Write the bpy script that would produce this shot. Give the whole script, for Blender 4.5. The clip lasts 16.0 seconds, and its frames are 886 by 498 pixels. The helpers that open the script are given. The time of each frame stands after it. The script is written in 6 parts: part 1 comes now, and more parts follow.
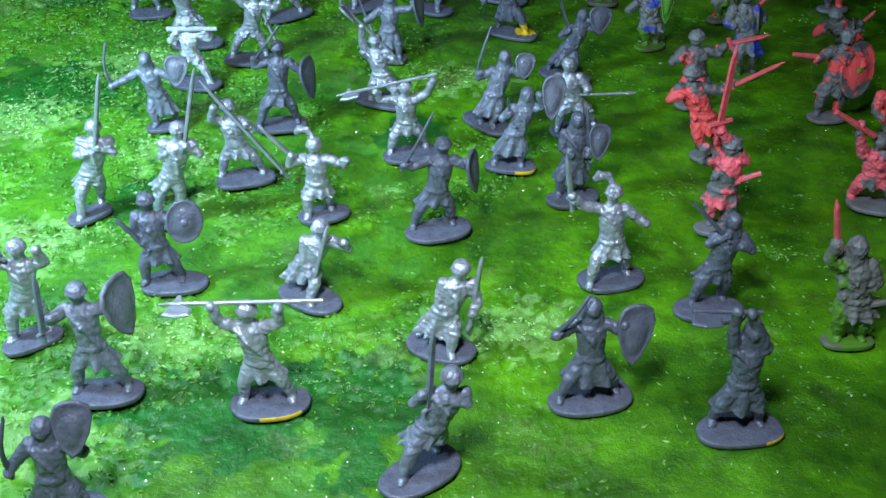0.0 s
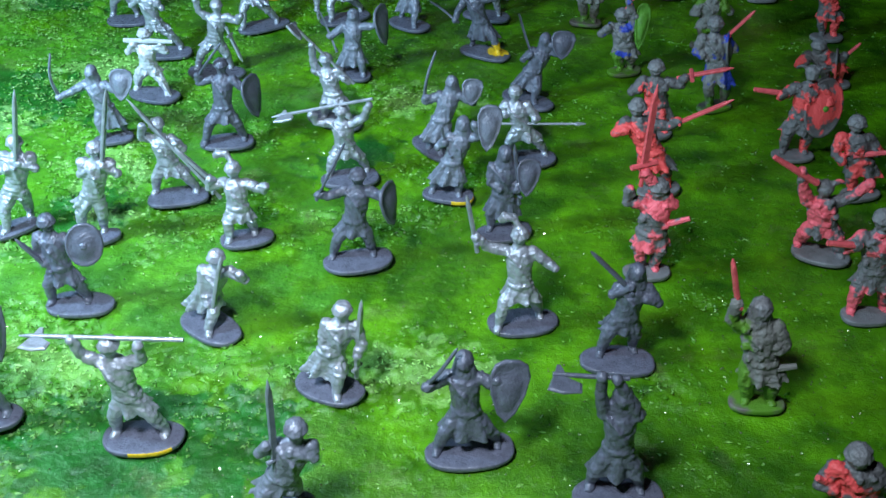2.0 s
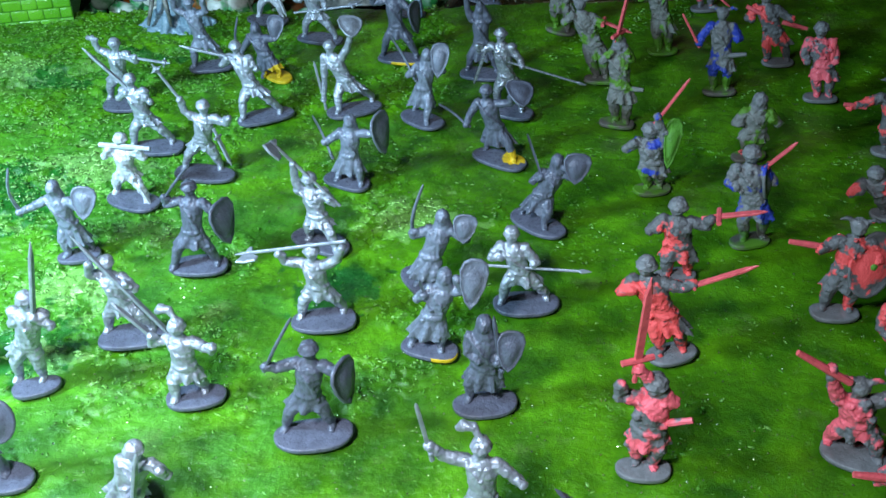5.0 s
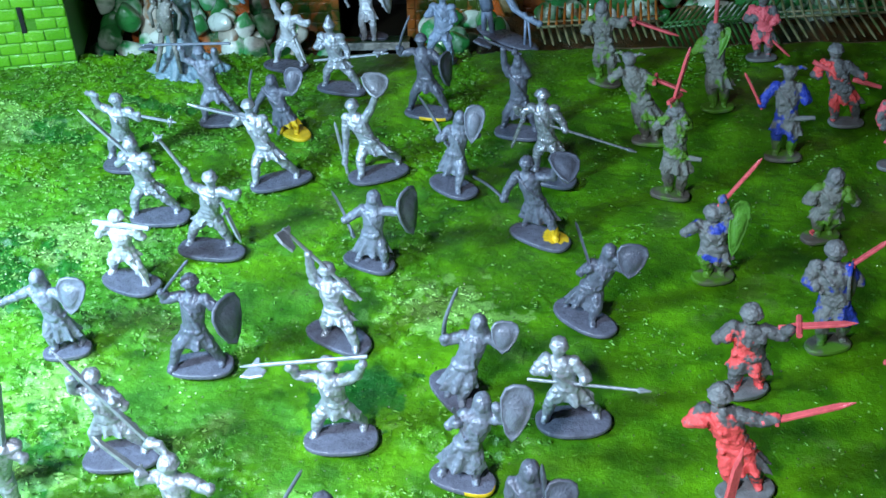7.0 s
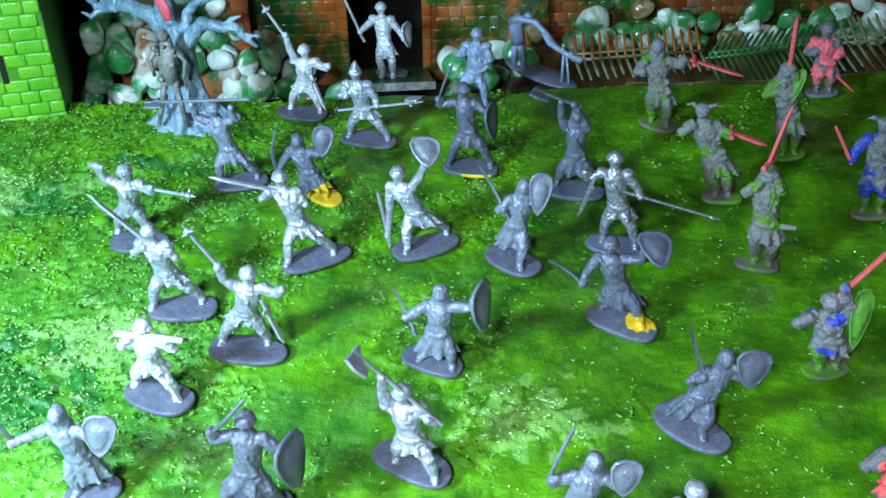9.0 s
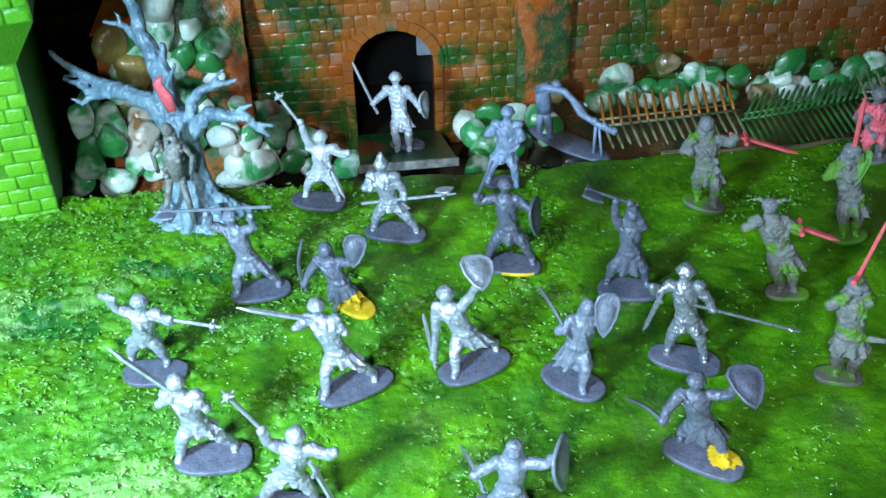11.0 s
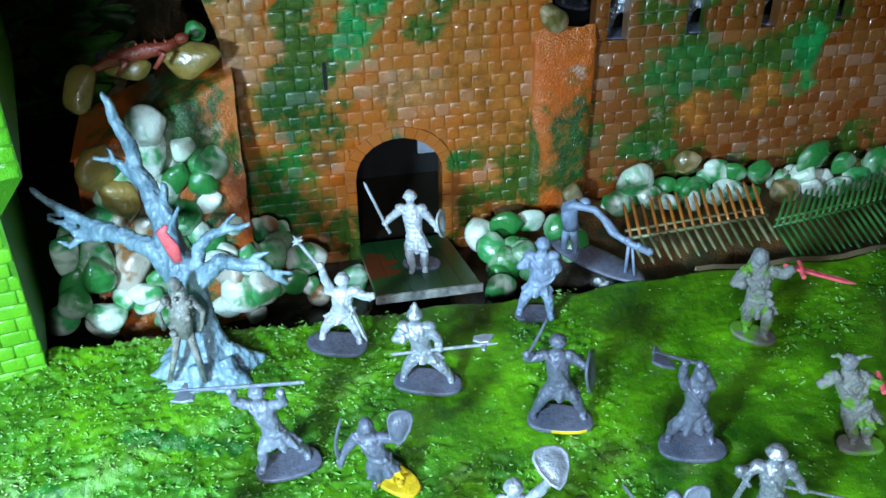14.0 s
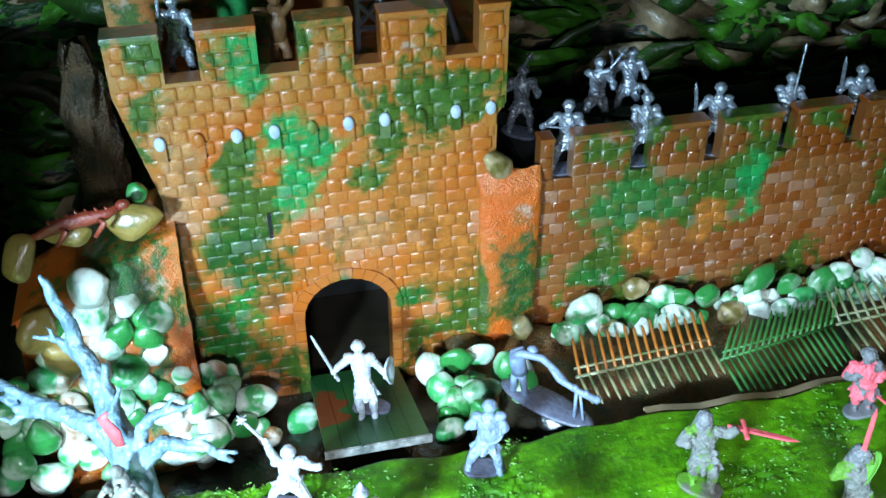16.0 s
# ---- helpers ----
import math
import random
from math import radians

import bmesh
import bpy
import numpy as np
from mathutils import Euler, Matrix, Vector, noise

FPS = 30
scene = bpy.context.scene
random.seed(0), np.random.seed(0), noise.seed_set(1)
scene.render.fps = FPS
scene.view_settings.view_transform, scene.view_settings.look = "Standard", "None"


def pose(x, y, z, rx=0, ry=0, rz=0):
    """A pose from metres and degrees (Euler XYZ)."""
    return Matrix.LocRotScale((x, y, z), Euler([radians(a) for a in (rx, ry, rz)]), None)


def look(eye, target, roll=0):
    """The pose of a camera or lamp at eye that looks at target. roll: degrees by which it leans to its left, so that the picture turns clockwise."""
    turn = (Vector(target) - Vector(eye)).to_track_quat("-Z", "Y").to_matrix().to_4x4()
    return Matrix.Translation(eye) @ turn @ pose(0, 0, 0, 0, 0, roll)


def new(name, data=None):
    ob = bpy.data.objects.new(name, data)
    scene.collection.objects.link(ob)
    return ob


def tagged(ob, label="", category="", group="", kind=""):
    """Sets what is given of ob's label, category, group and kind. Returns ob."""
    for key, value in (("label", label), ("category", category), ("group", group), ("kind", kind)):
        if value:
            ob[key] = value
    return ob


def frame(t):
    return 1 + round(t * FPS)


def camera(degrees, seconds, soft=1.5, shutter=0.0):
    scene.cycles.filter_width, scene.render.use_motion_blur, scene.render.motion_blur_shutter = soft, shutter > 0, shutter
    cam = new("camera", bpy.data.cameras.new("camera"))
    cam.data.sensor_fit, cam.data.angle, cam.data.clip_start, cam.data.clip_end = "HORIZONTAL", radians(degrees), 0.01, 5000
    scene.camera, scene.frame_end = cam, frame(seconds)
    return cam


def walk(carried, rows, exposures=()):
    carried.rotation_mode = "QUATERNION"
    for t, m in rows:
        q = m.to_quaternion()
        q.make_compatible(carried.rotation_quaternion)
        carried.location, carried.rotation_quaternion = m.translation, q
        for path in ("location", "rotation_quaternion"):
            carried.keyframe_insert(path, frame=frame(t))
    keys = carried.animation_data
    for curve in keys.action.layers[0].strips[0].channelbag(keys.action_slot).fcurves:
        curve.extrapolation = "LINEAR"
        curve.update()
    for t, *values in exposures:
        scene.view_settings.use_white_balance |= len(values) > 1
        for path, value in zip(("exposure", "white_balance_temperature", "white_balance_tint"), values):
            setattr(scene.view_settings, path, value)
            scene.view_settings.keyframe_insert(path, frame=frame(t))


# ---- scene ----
cam = camera(47.2, 16.0, soft=1.5)
METRES, EYE, TILT, LEAN, TURN = 0.65, 0.279, -35.5, 0.0, 0.0
ROWS = [
    (0.0, 0.0, 0.0, 0.0, 0.0, 0.0, -0.0),
    (0.5, 0.0398, 0.0101, 0.0062, 1.38, -0.09, -0.02),
    (1.0, 0.072, 0.0157, 0.0108, 2.19, -0.33, -0.66),
    (1.5, 0.0923, 0.0198, 0.0235, 3.38, 0.0, -1.65),
    (2.0, 0.1074, 0.0245, 0.0305, 3.88, -0.39, -2.59),
    (2.5, 0.1181, 0.0344, 0.045, 4.85, -0.67, -2.98),
    (3.0, 0.1395, 0.045, 0.0673, 5.62, -0.94, -3.11),
    (3.5, 0.1513, 0.0601, 0.0885, 6.35, -0.29, -3.47),
    (4.0, 0.162, 0.0842, 0.1109, 7.16, -0.56, -3.96),
    (6.5, 0.15, 0.1886, 0.192, 9.29, -0.26, -5.68),
    (7.0, 0.131, 0.2187, 0.2088, 9.47, -0.24, -5.66),
    (7.5, 0.1114, 0.2411, 0.2236, 8.89, -0.51, -5.47),
    (8.0, 0.0897, 0.2627, 0.2367, 8.21, -0.56, -5.11),
    (8.5, 0.0596, 0.2863, 0.2549, 7.75, -1.14, -4.37),
    (9.0, 0.0297, 0.3085, 0.278, 7.07, -0.87, -4.15),
    (11.5, -0.0683, 0.3935, 0.3857, 3.99, -1.38, -1.94),
    (12.0, -0.0931, 0.4095, 0.3991, 2.96, -1.2, -1.8),
    (12.5, -0.106, 0.4251, 0.4032, 2.9, -1.17, -1.08),
    (13.0, -0.1169, 0.4383, 0.4217, 2.38, -1.34, -0.85),
    (13.5, -0.1329, 0.4534, 0.4505, 1.57, -1.68, -0.7),
    (14.0, -0.1354, 0.4493, 0.4786, 1.13, -1.0, -0.5),
    (14.5, -0.1352, 0.4506, 0.5114, 0.63, -1.17, -0.06),
    (15.0, -0.1344, 0.4457, 0.5482, 0.13, -1.21, 0.3),
    (15.5, -0.1286, 0.4477, 0.575, -0.09, -0.49, 0.28),
    (16.0, -0.1169, 0.4507, 0.6015, -0.69, -0.36, 0.6),
]
walk(cam, [(t, pose(0, 0, EYE, TILT, LEAN, TURN) @ pose(METRES * x, METRES * y, METRES * z, 90 + pitch, roll, yaw)) for t, x, y, z, yaw, pitch, roll in ROWS],
     [(0.0, -1.7), (2.5, -1.55), (4.0, -1.35), (6.5, -1.0), (9.0, -0.72), (12.5, -0.38), (14.0, -0.22), (15.0, 0.35), (16.0, 0.78)])

# ---- world, lamp, room light ----
world = bpy.data.worlds.new("World")
scene.world = world
world.use_nodes = True
world.node_tree.nodes["Background"].inputs[0].default_value = (0.5, 0.6, 0.8, 1)
world.node_tree.nodes["Background"].inputs[1].default_value = 0.085


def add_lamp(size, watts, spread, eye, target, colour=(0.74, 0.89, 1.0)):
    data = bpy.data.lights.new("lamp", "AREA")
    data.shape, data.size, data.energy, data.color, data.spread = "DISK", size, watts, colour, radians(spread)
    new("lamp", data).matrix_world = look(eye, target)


# the lamp at the left of the table, and an added fill lamp, weaker, in front
add_lamp(0.08, 6.9, 116, (-0.37, 0.27, 0.33), (-0.24, 0.50, 0.0), (0.47, 0.76, 1.0))
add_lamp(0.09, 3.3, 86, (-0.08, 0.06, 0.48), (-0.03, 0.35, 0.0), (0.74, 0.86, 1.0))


# ---- materials ----
class Nodes:
    """A small helper round a node material."""

    def __init__(self, name):
        self.mat = bpy.data.materials.new(name)
        self.mat.use_nodes = True
        self.tree = self.mat.node_tree
        self.bsdf = self.tree.nodes["Principled BSDF"]

    def add(self, kind, **values):
        n = self.tree.nodes.new(kind)
        for key, value in values.items():
            n.inputs[key.replace("_", " ")].default_value = value
        return n

    def link(self, a, b):
        self.tree.links.new(a, b)

    def place(self):
        return self.add("ShaderNodeNewGeometry").outputs["Position"]

    def local(self):
        return self.add("ShaderNodeTexCoord").outputs["Object"]

    def noise(self, vec, scale, detail=3.0, rough=0.55, warp=0.0):
        n = self.add("ShaderNodeTexNoise", Scale=scale, Detail=detail, Roughness=rough, Distortion=warp)
        self.link(vec, n.inputs["Vector"])
        return n.outputs["Fac"]

    def ramp(self, fac, lo, hi, a=(0, 0, 0), b=(1, 1, 1)):
        n = self.add("ShaderNodeValToRGB")
        e = n.color_ramp.elements
        e[0].position, e[1].position = lo, hi
        e[0].color, e[1].color = (*a, 1), (*b, 1)
        self.link(fac, n.inputs[0])
        return n.outputs[0]

    def mix(self, fac, a, b, blend="MIX"):
        n = self.add("ShaderNodeMix")
        n.data_type, n.blend_type = "RGBA", blend
        for value, k in ((fac, 0), (a, 6), (b, 7)):
            if isinstance(value, (tuple, list)):
                n.inputs[k].default_value = (*value, 1)
            elif isinstance(value, (int, float)):
                n.inputs[k].default_value = value
            else:
                self.link(value, n.inputs[k])
        return n.outputs[2]

    def maths(self, op, a, b=0.0):
        n = self.add("ShaderNodeMath")
        n.operation = op
        for value, k in ((a, 0), (b, 1)):
            if isinstance(value, (int, float)):
                n.inputs[k].default_value = value
            else:
                self.link(value, n.inputs[k])
        return n.outputs[0]

    def blob(self, vec, centre, radius, ragged=0.5, scale=60.0, soft=0.0):
        """1 inside a ragged patch of paint, 0 outside."""
        s = self.add("ShaderNodeVectorMath")
        s.operation = "SUBTRACT"
        self.link(vec, s.inputs[0])
        s.inputs[1].default_value = centre
        d = self.add("ShaderNodeVectorMath")
        d.operation = "DIVIDE"
        self.link(s.outputs[0], d.inputs[0])
        d.inputs[1].default_value = radius
        n = self.add("ShaderNodeVectorMath")
        n.operation = "LENGTH"
        self.link(d.outputs[0], n.inputs[0])
        wob = self.maths("MULTIPLY", self.maths("SUBTRACT", self.noise(vec, scale, 4.0), 0.5), ragged * 4)
        r = self.maths("ADD", n.outputs["Value"], wob)
        return self.ramp(r, 0.8 - soft, 1.05 + soft, (1, 1, 1), (0, 0, 0))

    def done(self, colour, rough=0.5, metal=0.0, bump=None, height=0.001, coat=0.0, coat_rough=0.15, spec=0.5):
        b = self.bsdf
        for value, key in ((colour, "Base Color"), (rough, "Roughness")):
            if isinstance(value, tuple):
                b.inputs[key].default_value = (*value, 1)
            elif isinstance(value, float):
                b.inputs[key].default_value = value
            else:
                self.link(value, b.inputs[key])
        b.inputs["Metallic"].default_value = metal
        b.inputs["Coat Weight"].default_value = coat
        b.inputs["Coat Roughness"].default_value = coat_rough
        b.inputs["Specular IOR Level"].default_value = spec
        if bump is not None:
            n = self.add("ShaderNodeBump", Strength=1.0, Distance=height)
            self.link(bump, n.inputs["Height"])
            self.link(n.outputs[0], b.inputs["Normal"])
            if coat:
                self.link(n.outputs[0], b.inputs["Coat Normal"])
        return self.mat


def plastic(name, colour, rough=0.42, metal=0.0, other=None, lo=0.42, hi=0.56, scale=110.0, coat=0.0):
    m = Nodes(name)
    vec = m.place()
    tone = m.ramp(m.noise(vec, 260.0, 4.0), 0.3, 0.75, tuple(c * 0.72 for c in colour), tuple(min(1, c * 1.2) for c in colour))
    if other:
        tone = m.mix(m.ramp(m.noise(vec, scale, 3.0), lo, hi), tone, other)
    r = m.ramp(m.noise(vec, 420.0, 3.0), 0.3, 0.7, (rough * 0.75,) * 3, (rough * 1.3,) * 3)
    return m.done(tone, r, metal, m.mix(0.5, m.noise(vec, 1000.0, 3.0, 0.6), m.noise(vec, 330.0, 3.0, 0.6)), 0.0007, coat)


LOOKS = {
    "silver": plastic("silver_plastic", (0.44, 0.47, 0.54), 0.40, 0.5, coat=0.1),
    "white": plastic("bright_silver_plastic", (0.60, 0.63, 0.69), 0.36, 0.2, coat=0.1),
    "grey": plastic("grey_plastic", (0.21, 0.235, 0.30), 0.36, 0.2, coat=0.1),
    "dark": plastic("dark_grey_plastic", (0.13, 0.142, 0.190), 0.36, 0.15, coat=0.1),
    "steel": plastic("steel_plastic", (0.36, 0.38, 0.43), 0.28, 0.6),
    "blue": plastic("blue_grey_plastic", (0.26, 0.33, 0.47), 0.38, 0.1),
    "orc": plastic("orc_grey_green", (0.19, 0.195, 0.18), 0.6, 0.0, (0.10, 0.24, 0.02), 0.55, 0.6, 70.0),
    "orcred": plastic("orc_grey_red", (0.13, 0.13, 0.135), 0.55, 0.0, (0.88, 0.10, 0.10), 0.50, 0.54, 75.0),
    "orcpink": plastic("orc_red", (0.17, 0.17, 0.18), 0.5, 0.0, (0.92, 0.15, 0.19), 0.45, 0.49, 75.0),
    "orcblue": plastic("orc_blue", (0.20, 0.205, 0.21), 0.5, 0.0, (0.03, 0.06, 0.42), 0.50, 0.55, 80.0),
}
RED = plastic("red_paint", (0.92, 0.13, 0.15), 0.4)
YELLOW = plastic("yellow_paint", (0.80, 0.52, 0.02), 0.45)
GREEN_PAINT = plastic("green_paint", (0.10, 0.30, 0.03), 0.5)
ORC_GREY = plastic("orc_grey_plastic", (0.20, 0.205, 0.215), 0.45)
BASE = plastic("base_grey_plastic", (0.12, 0.126, 0.172), 0.30, 0.0)
BASE_ORC = plastic("base_muddy_plastic", (0.16, 0.15, 0.13), 0.5, 0.0, (0.10, 0.26, 0.02), 0.45, 0.55, 60.0)


def grass_material(name, light):
    m = Nodes(name)
    vec = m.place()
    lime = m.ramp(m.noise(vec, 38.0, 6.0, 0.65), 0.36, 0.66, (0.028, 0.125, 0.001), (0.130, 0.40, 0.004))
    moss = m.mix(m.ramp(m.noise(vec, 11.0, 5.0, 0.6, 0.8), 0.46, 0.60), lime, m.ramp(m.noise(vec, 80.0, 4.0), 0.35, 0.65, (0.014, 0.080, 0.001), (0.055, 0.19, 0.002)))
    deep = m.ramp(m.noise(vec, 90.0, 4.0), 0.3, 0.7, (0.003, 0.055, 0.004), (0.010, 0.17, 0.020))
    # deep green paint patches, some of them painted shadow of figures and the turf step
    spots = None
    for c, r in (((-0.085, 0.283, 0), (0.045, 0.028, 9)), ((-0.03, 0.253, 0), (0.018, 0.012, 9)), ((-0.033, 0.290, 0), (0.032, 0.030, 9)), ((-0.27, 0.705, 0), (0.04, 0.012, 9)),
                 ((-0.225, 0.75, 0), (0.03, 0.006, 9)), ((-0.02, 0.505, 0), (0.022, 0.025, 9)), ((-0.07, 0.305, 0), (0.03, 0.012, 9)),
                 ((-0.15, 0.44, 0), (0.02, 0.03, 9)), ((-0.26, 0.56, 0), (0.08, 0.04, 9))):
        b = m.blob(vec, c, r, 0.85, 70.0)
        spots = b if spots is None else m.mix(1.0, spots, b, "LIGHTEN")
    tone = moss
    # bluer mint green over the left of the board
    left_mint = m.blob(vec, (-0.25, 0.40, 0), (0.22, 0.36, 9), 0.7, 26.0)
    tone = m.mix(m.mix(1.0, left_mint, (0.36, 0.36, 0.36), "MULTIPLY"), tone, m.ramp(m.noise(vec, 60.0, 5.0), 0.35, 0.65, (0.022, 0.17, 0.012), (0.12, 0.45, 0.05)))
    tone = m.mix(m.mix(1.0, spots, (0.85, 0.85, 0.85), "MULTIPLY"), tone, deep)
    # pale flock patches, with the lamp's hot spots painted into the colour
    pale = None
    for c, r in (((-0.118, 0.326, 0), (0.026, 0.016, 9)), ((-0.150, 0.487, 0), (0.024, 0.020, 9)), ((-0.31, 0.712, 0), (0.030, 0.018, 9)), ((-0.135, 0.435, 0), (0.014, 0.012, 9)),
                 ((-0.16, 0.27, 0), (0.03, 0.02, 9)), ((0.035, 0.335, 0), (0.026, 0.018, 9)), ((-0.20, 0.40, 0), (0.03, 0.02, 9)), ((-0.19, 0.60, 0), (0.03, 0.025, 9)), ((0.01, 0.575, 0), (0.03, 0.02, 9)), ((-0.25, 0.52, 0), (0.04, 0.03, 9))):
        b = m.blob(vec, c, r, 1.1, 90.0)
        pale = b if pale is None else m.mix(1.0, pale, b, "LIGHTEN")
    tone = m.mix(m.mix(1.0, pale, (0.9, 0.9, 0.9) if light else (0.25, 0.25, 0.25), "MULTIPLY"), tone, (0.46, 0.80, 0.24))
    bare = m.ramp(m.noise(vec, 21.0, 6.0, 0.7), 0.57, 0.68)
    tone = m.mix(m.mix(1.0, bare, (0.45, 0.45, 0.45), "MULTIPLY"), tone, (0.16, 0.22, 0.07))
    if light:
        tone = m.mix(0.45, tone, m.ramp(m.add("ShaderNodeNewGeometry").outputs["Random Per Island"], 0.0, 1.0, (0.08, 0.34, 0.008), (0.40, 0.74, 0.20)))
    grain = m.mix(0.5, m.noise(vec, 620.0, 4.0, 0.75), m.noise(vec, 240.0, 3.0))
    return m.done(tone, 0.40, 0.0, grain, 0.0012, 0.45, 0.24, 0.4)


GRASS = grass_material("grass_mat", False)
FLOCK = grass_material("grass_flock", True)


def castle_material(name, patches, base=((0.47, 0.095, 0.003), (0.42, 0.145, 0.025)), bump=0.0006, pale=0.30):
    m = Nodes(name)
    world_place = m.place()
    mp = m.add("ShaderNodeMapping", Location=(-0.142, 0.967, 0), Rotation=(0, 0, radians(12.2)))
    mp.vector_type = "TEXTURE"
    m.link(world_place, mp.inputs["Vector"])
    vec = mp.outputs[0]
    tone = m.ramp(m.noise(vec, 19.0, 6.0, 0.66, 0.5), 0.42, 0.60, *base)
    each = m.add("ShaderNodeObjectInfo").outputs["Random"]
    tone = m.mix(m.ramp(each, 0.0, 1.0, (0, 0, 0), (pale,) * 3), tone, (0.48, 0.22, 0.08))
    olive = m.ramp(m.noise(vec, 120.0, 4.0), 0.3, 0.7, (0.025, 0.055, 0.006), (0.075, 0.13, 0.015))
    tone = m.mix(m.ramp(m.noise(vec, 17.0, 6.0, 0.62, 0.4), 0.525, 0.575), tone, olive)
    for c, r, colour in patches:
        shade = m.ramp(m.noise(vec, 95.0, 5.0, 0.65), 0.36, 0.66, tuple(q * 0.6 for q in colour), tuple(q * 1.2 for q in colour))
        worn = m.ramp(m.noise(vec, 130.0, 5.0, 0.7), 0.34, 0.52, (0.45, 0.45, 0.45), (1, 1, 1))
        tone = m.mix(m.mix(1.0, m.blob(vec, (c[0], 0, c[1]), (r[0], 9, r[1]), 0.55, 55.0, 0.22), worn, "MULTIPLY"), tone, shade)
    tone = m.mix(m.ramp(each, 0.90, 0.92, (0, 0, 0), (0.10, 0.10, 0.10)), tone, (0.52, 0.50, 0.48))
    chalk = m.ramp(m.noise(vec, 45.0, 5.0, 0.65), 0.62, 0.70)
    tone = m.mix(m.mix(1.0, chalk, (0.5, 0.5, 0.5), "MULTIPLY"), tone, (0.56, 0.44, 0.36))
    return m.done(tone, 0.32, 0.0, m.mix(0.55, m.noise(vec, 700.0, 4.0), m.noise(vec, 150.0, 3.0, 0.6)), bump * 1.3, 1.0, 0.05)


EMERALD, DEEP = (0.012, 0.26, 0.06), (0.02, 0.085, 0.012)
TANNED = (0.47, 0.20, 0.07)
BARE, MOSS = (0.43, 0.14, 0.022), (0.05, 0.12, 0.015)
PATCHES = [
    ((-0.033, 0.192), (0.018, 0.026), EMERALD), ((-0.008, 0.142), (0.026, 0.022), EMERALD), ((-0.012, 0.110), (0.015, 0.022), EMERALD),
    ((0.088, 0.165), (0.030, 0.014), MOSS), ((0.030, 0.112), (0.016, 0.012), MOSS), ((-0.075, 0.125), (0.018, 0.05), TANNED), ((0.02, 0.075), (0.035, 0.016), TANNED), ((0.055, 0.09), (0.022, 0.03), BARE),
    ((0.075, 0.055), (0.030, 0.045), BARE), ((-0.044, 0.062), (0.032, 0.034), DEEP), ((-0.060, 0.012), (0.028, 0.044), (0.02, 0.17, 0.025)), ((-0.034, 0.030), (0.010, 0.012), (0.20, 0.08, 0.02)),
    ((0.057, 0.018), (0.014, 0.011), (0.015, 0.13, 0.02)), ((0.066, -0.006), (0.016, 0.010), MOSS),
    ((0.205, 0.066), (0.045, 0.026), (0.03, 0.15, 0.03)), ((0.26, 0.060), (0.03, 0.022), MOSS), ((0.285, 0.074), (0.013, 0.030), EMERALD),
    ((0.211, 0.036), (0.018, 0.017), BARE), ((0.258, 0.046), (0.015, 0.020), BARE), ((0.18, 0.012), (0.030, 0.009), (0.02, 0.12, 0.02))]
STONE = castle_material("painted_castle_brick", PATCHES)
MORTAR = castle_material("painted_castle_joint", PATCHES, ((0.36, 0.085, 0.004), (0.36, 0.14, 0.035)))
ROCKY = castle_material("painted_rock_plaster", [((-0.11, 0.06), (0.016, 0.04), DEEP), ((0.124, 0.02), (0.017, 0.058), DEEP), ((-0.15, 0.0), (0.03, 0.03), DEEP), ((-0.12, 0.085), (0.022, 0.018), (0.03, 0.14, 0.03)), ((-0.105, 0.0), (0.014, 0.03), (0.04, 0.15, 0.04)), ((-0.13, 0.04), (0.012, 0.05), (0.50, 0.55, 0.45))],
                        ((0.60, 0.11, 0.004), (0.52, 0.16, 0.03)), 0.002, 0.0)
# darker castle paint: the dimmer light on the right wall is put into it
WALL_STONE_DIM = castle_material("painted_wall_brick_dim", PATCHES, ((0.21, 0.040, 0.002), (0.18, 0.058, 0.011)))
WALL_MORTAR_DIM = castle_material("painted_wall_joint_dim", PATCHES, ((0.16, 0.032, 0.002), (0.15, 0.047, 0.010)))


def plain(name, a, b, scale, rough=0.5, height=0.0006, coat=0.0, grain=600.0):
    m = Nodes(name)
    vec = m.place()
    return m.done(m.ramp(m.noise(vec, scale, 5.0, 0.6), 0.35, 0.65, a, b), rough, 0.0, m.noise(vec, grain, 4.0), height, coat)


LIME = plain("lime_green_paint", (0.09, 0.37, 0.010), (0.16, 0.50, 0.018), 30.0, 0.35, 0.0005, 0.4)
LIME_JOINT = plain("lime_green_joint", (0.045, 0.20, 0.006), (0.07, 0.26, 0.010), 30.0, 0.5)
DARK = plain("moat_dark", (0.008, 0.008, 0.007), (0.03, 0.022, 0.012), 18.0, 0.22, 0.0012, 0.3, 120.0)
# near-black that stands for shade inside the gate, the slits and behind battlements
SHADE_BLACK = plain("shade_black", (0.004, 0.004, 0.004), (0.008, 0.008, 0.008), 30.0, 0.8)
BARK = plain("blue_grey_bark", (0.12, 0.20, 0.26), (0.27, 0.39, 0.47), 60.0, 0.36, 0.0016, 0.3, 260.0)
PEWTER = plain("pewter_paint", (0.11, 0.11, 0.10), (0.32, 0.31, 0.28), 160.0, 0.35, 0.0012, 0.2, 400.0)
EARTH = plain("board_edge_earth", (0.05, 0.035, 0.015), (0.12, 0.09, 0.04), 60.0, 0.8, 0.002)
TAN = plain("tan_trim", (0.34, 0.25, 0.14), (0.42, 0.32, 0.19), 40.0, 0.6)
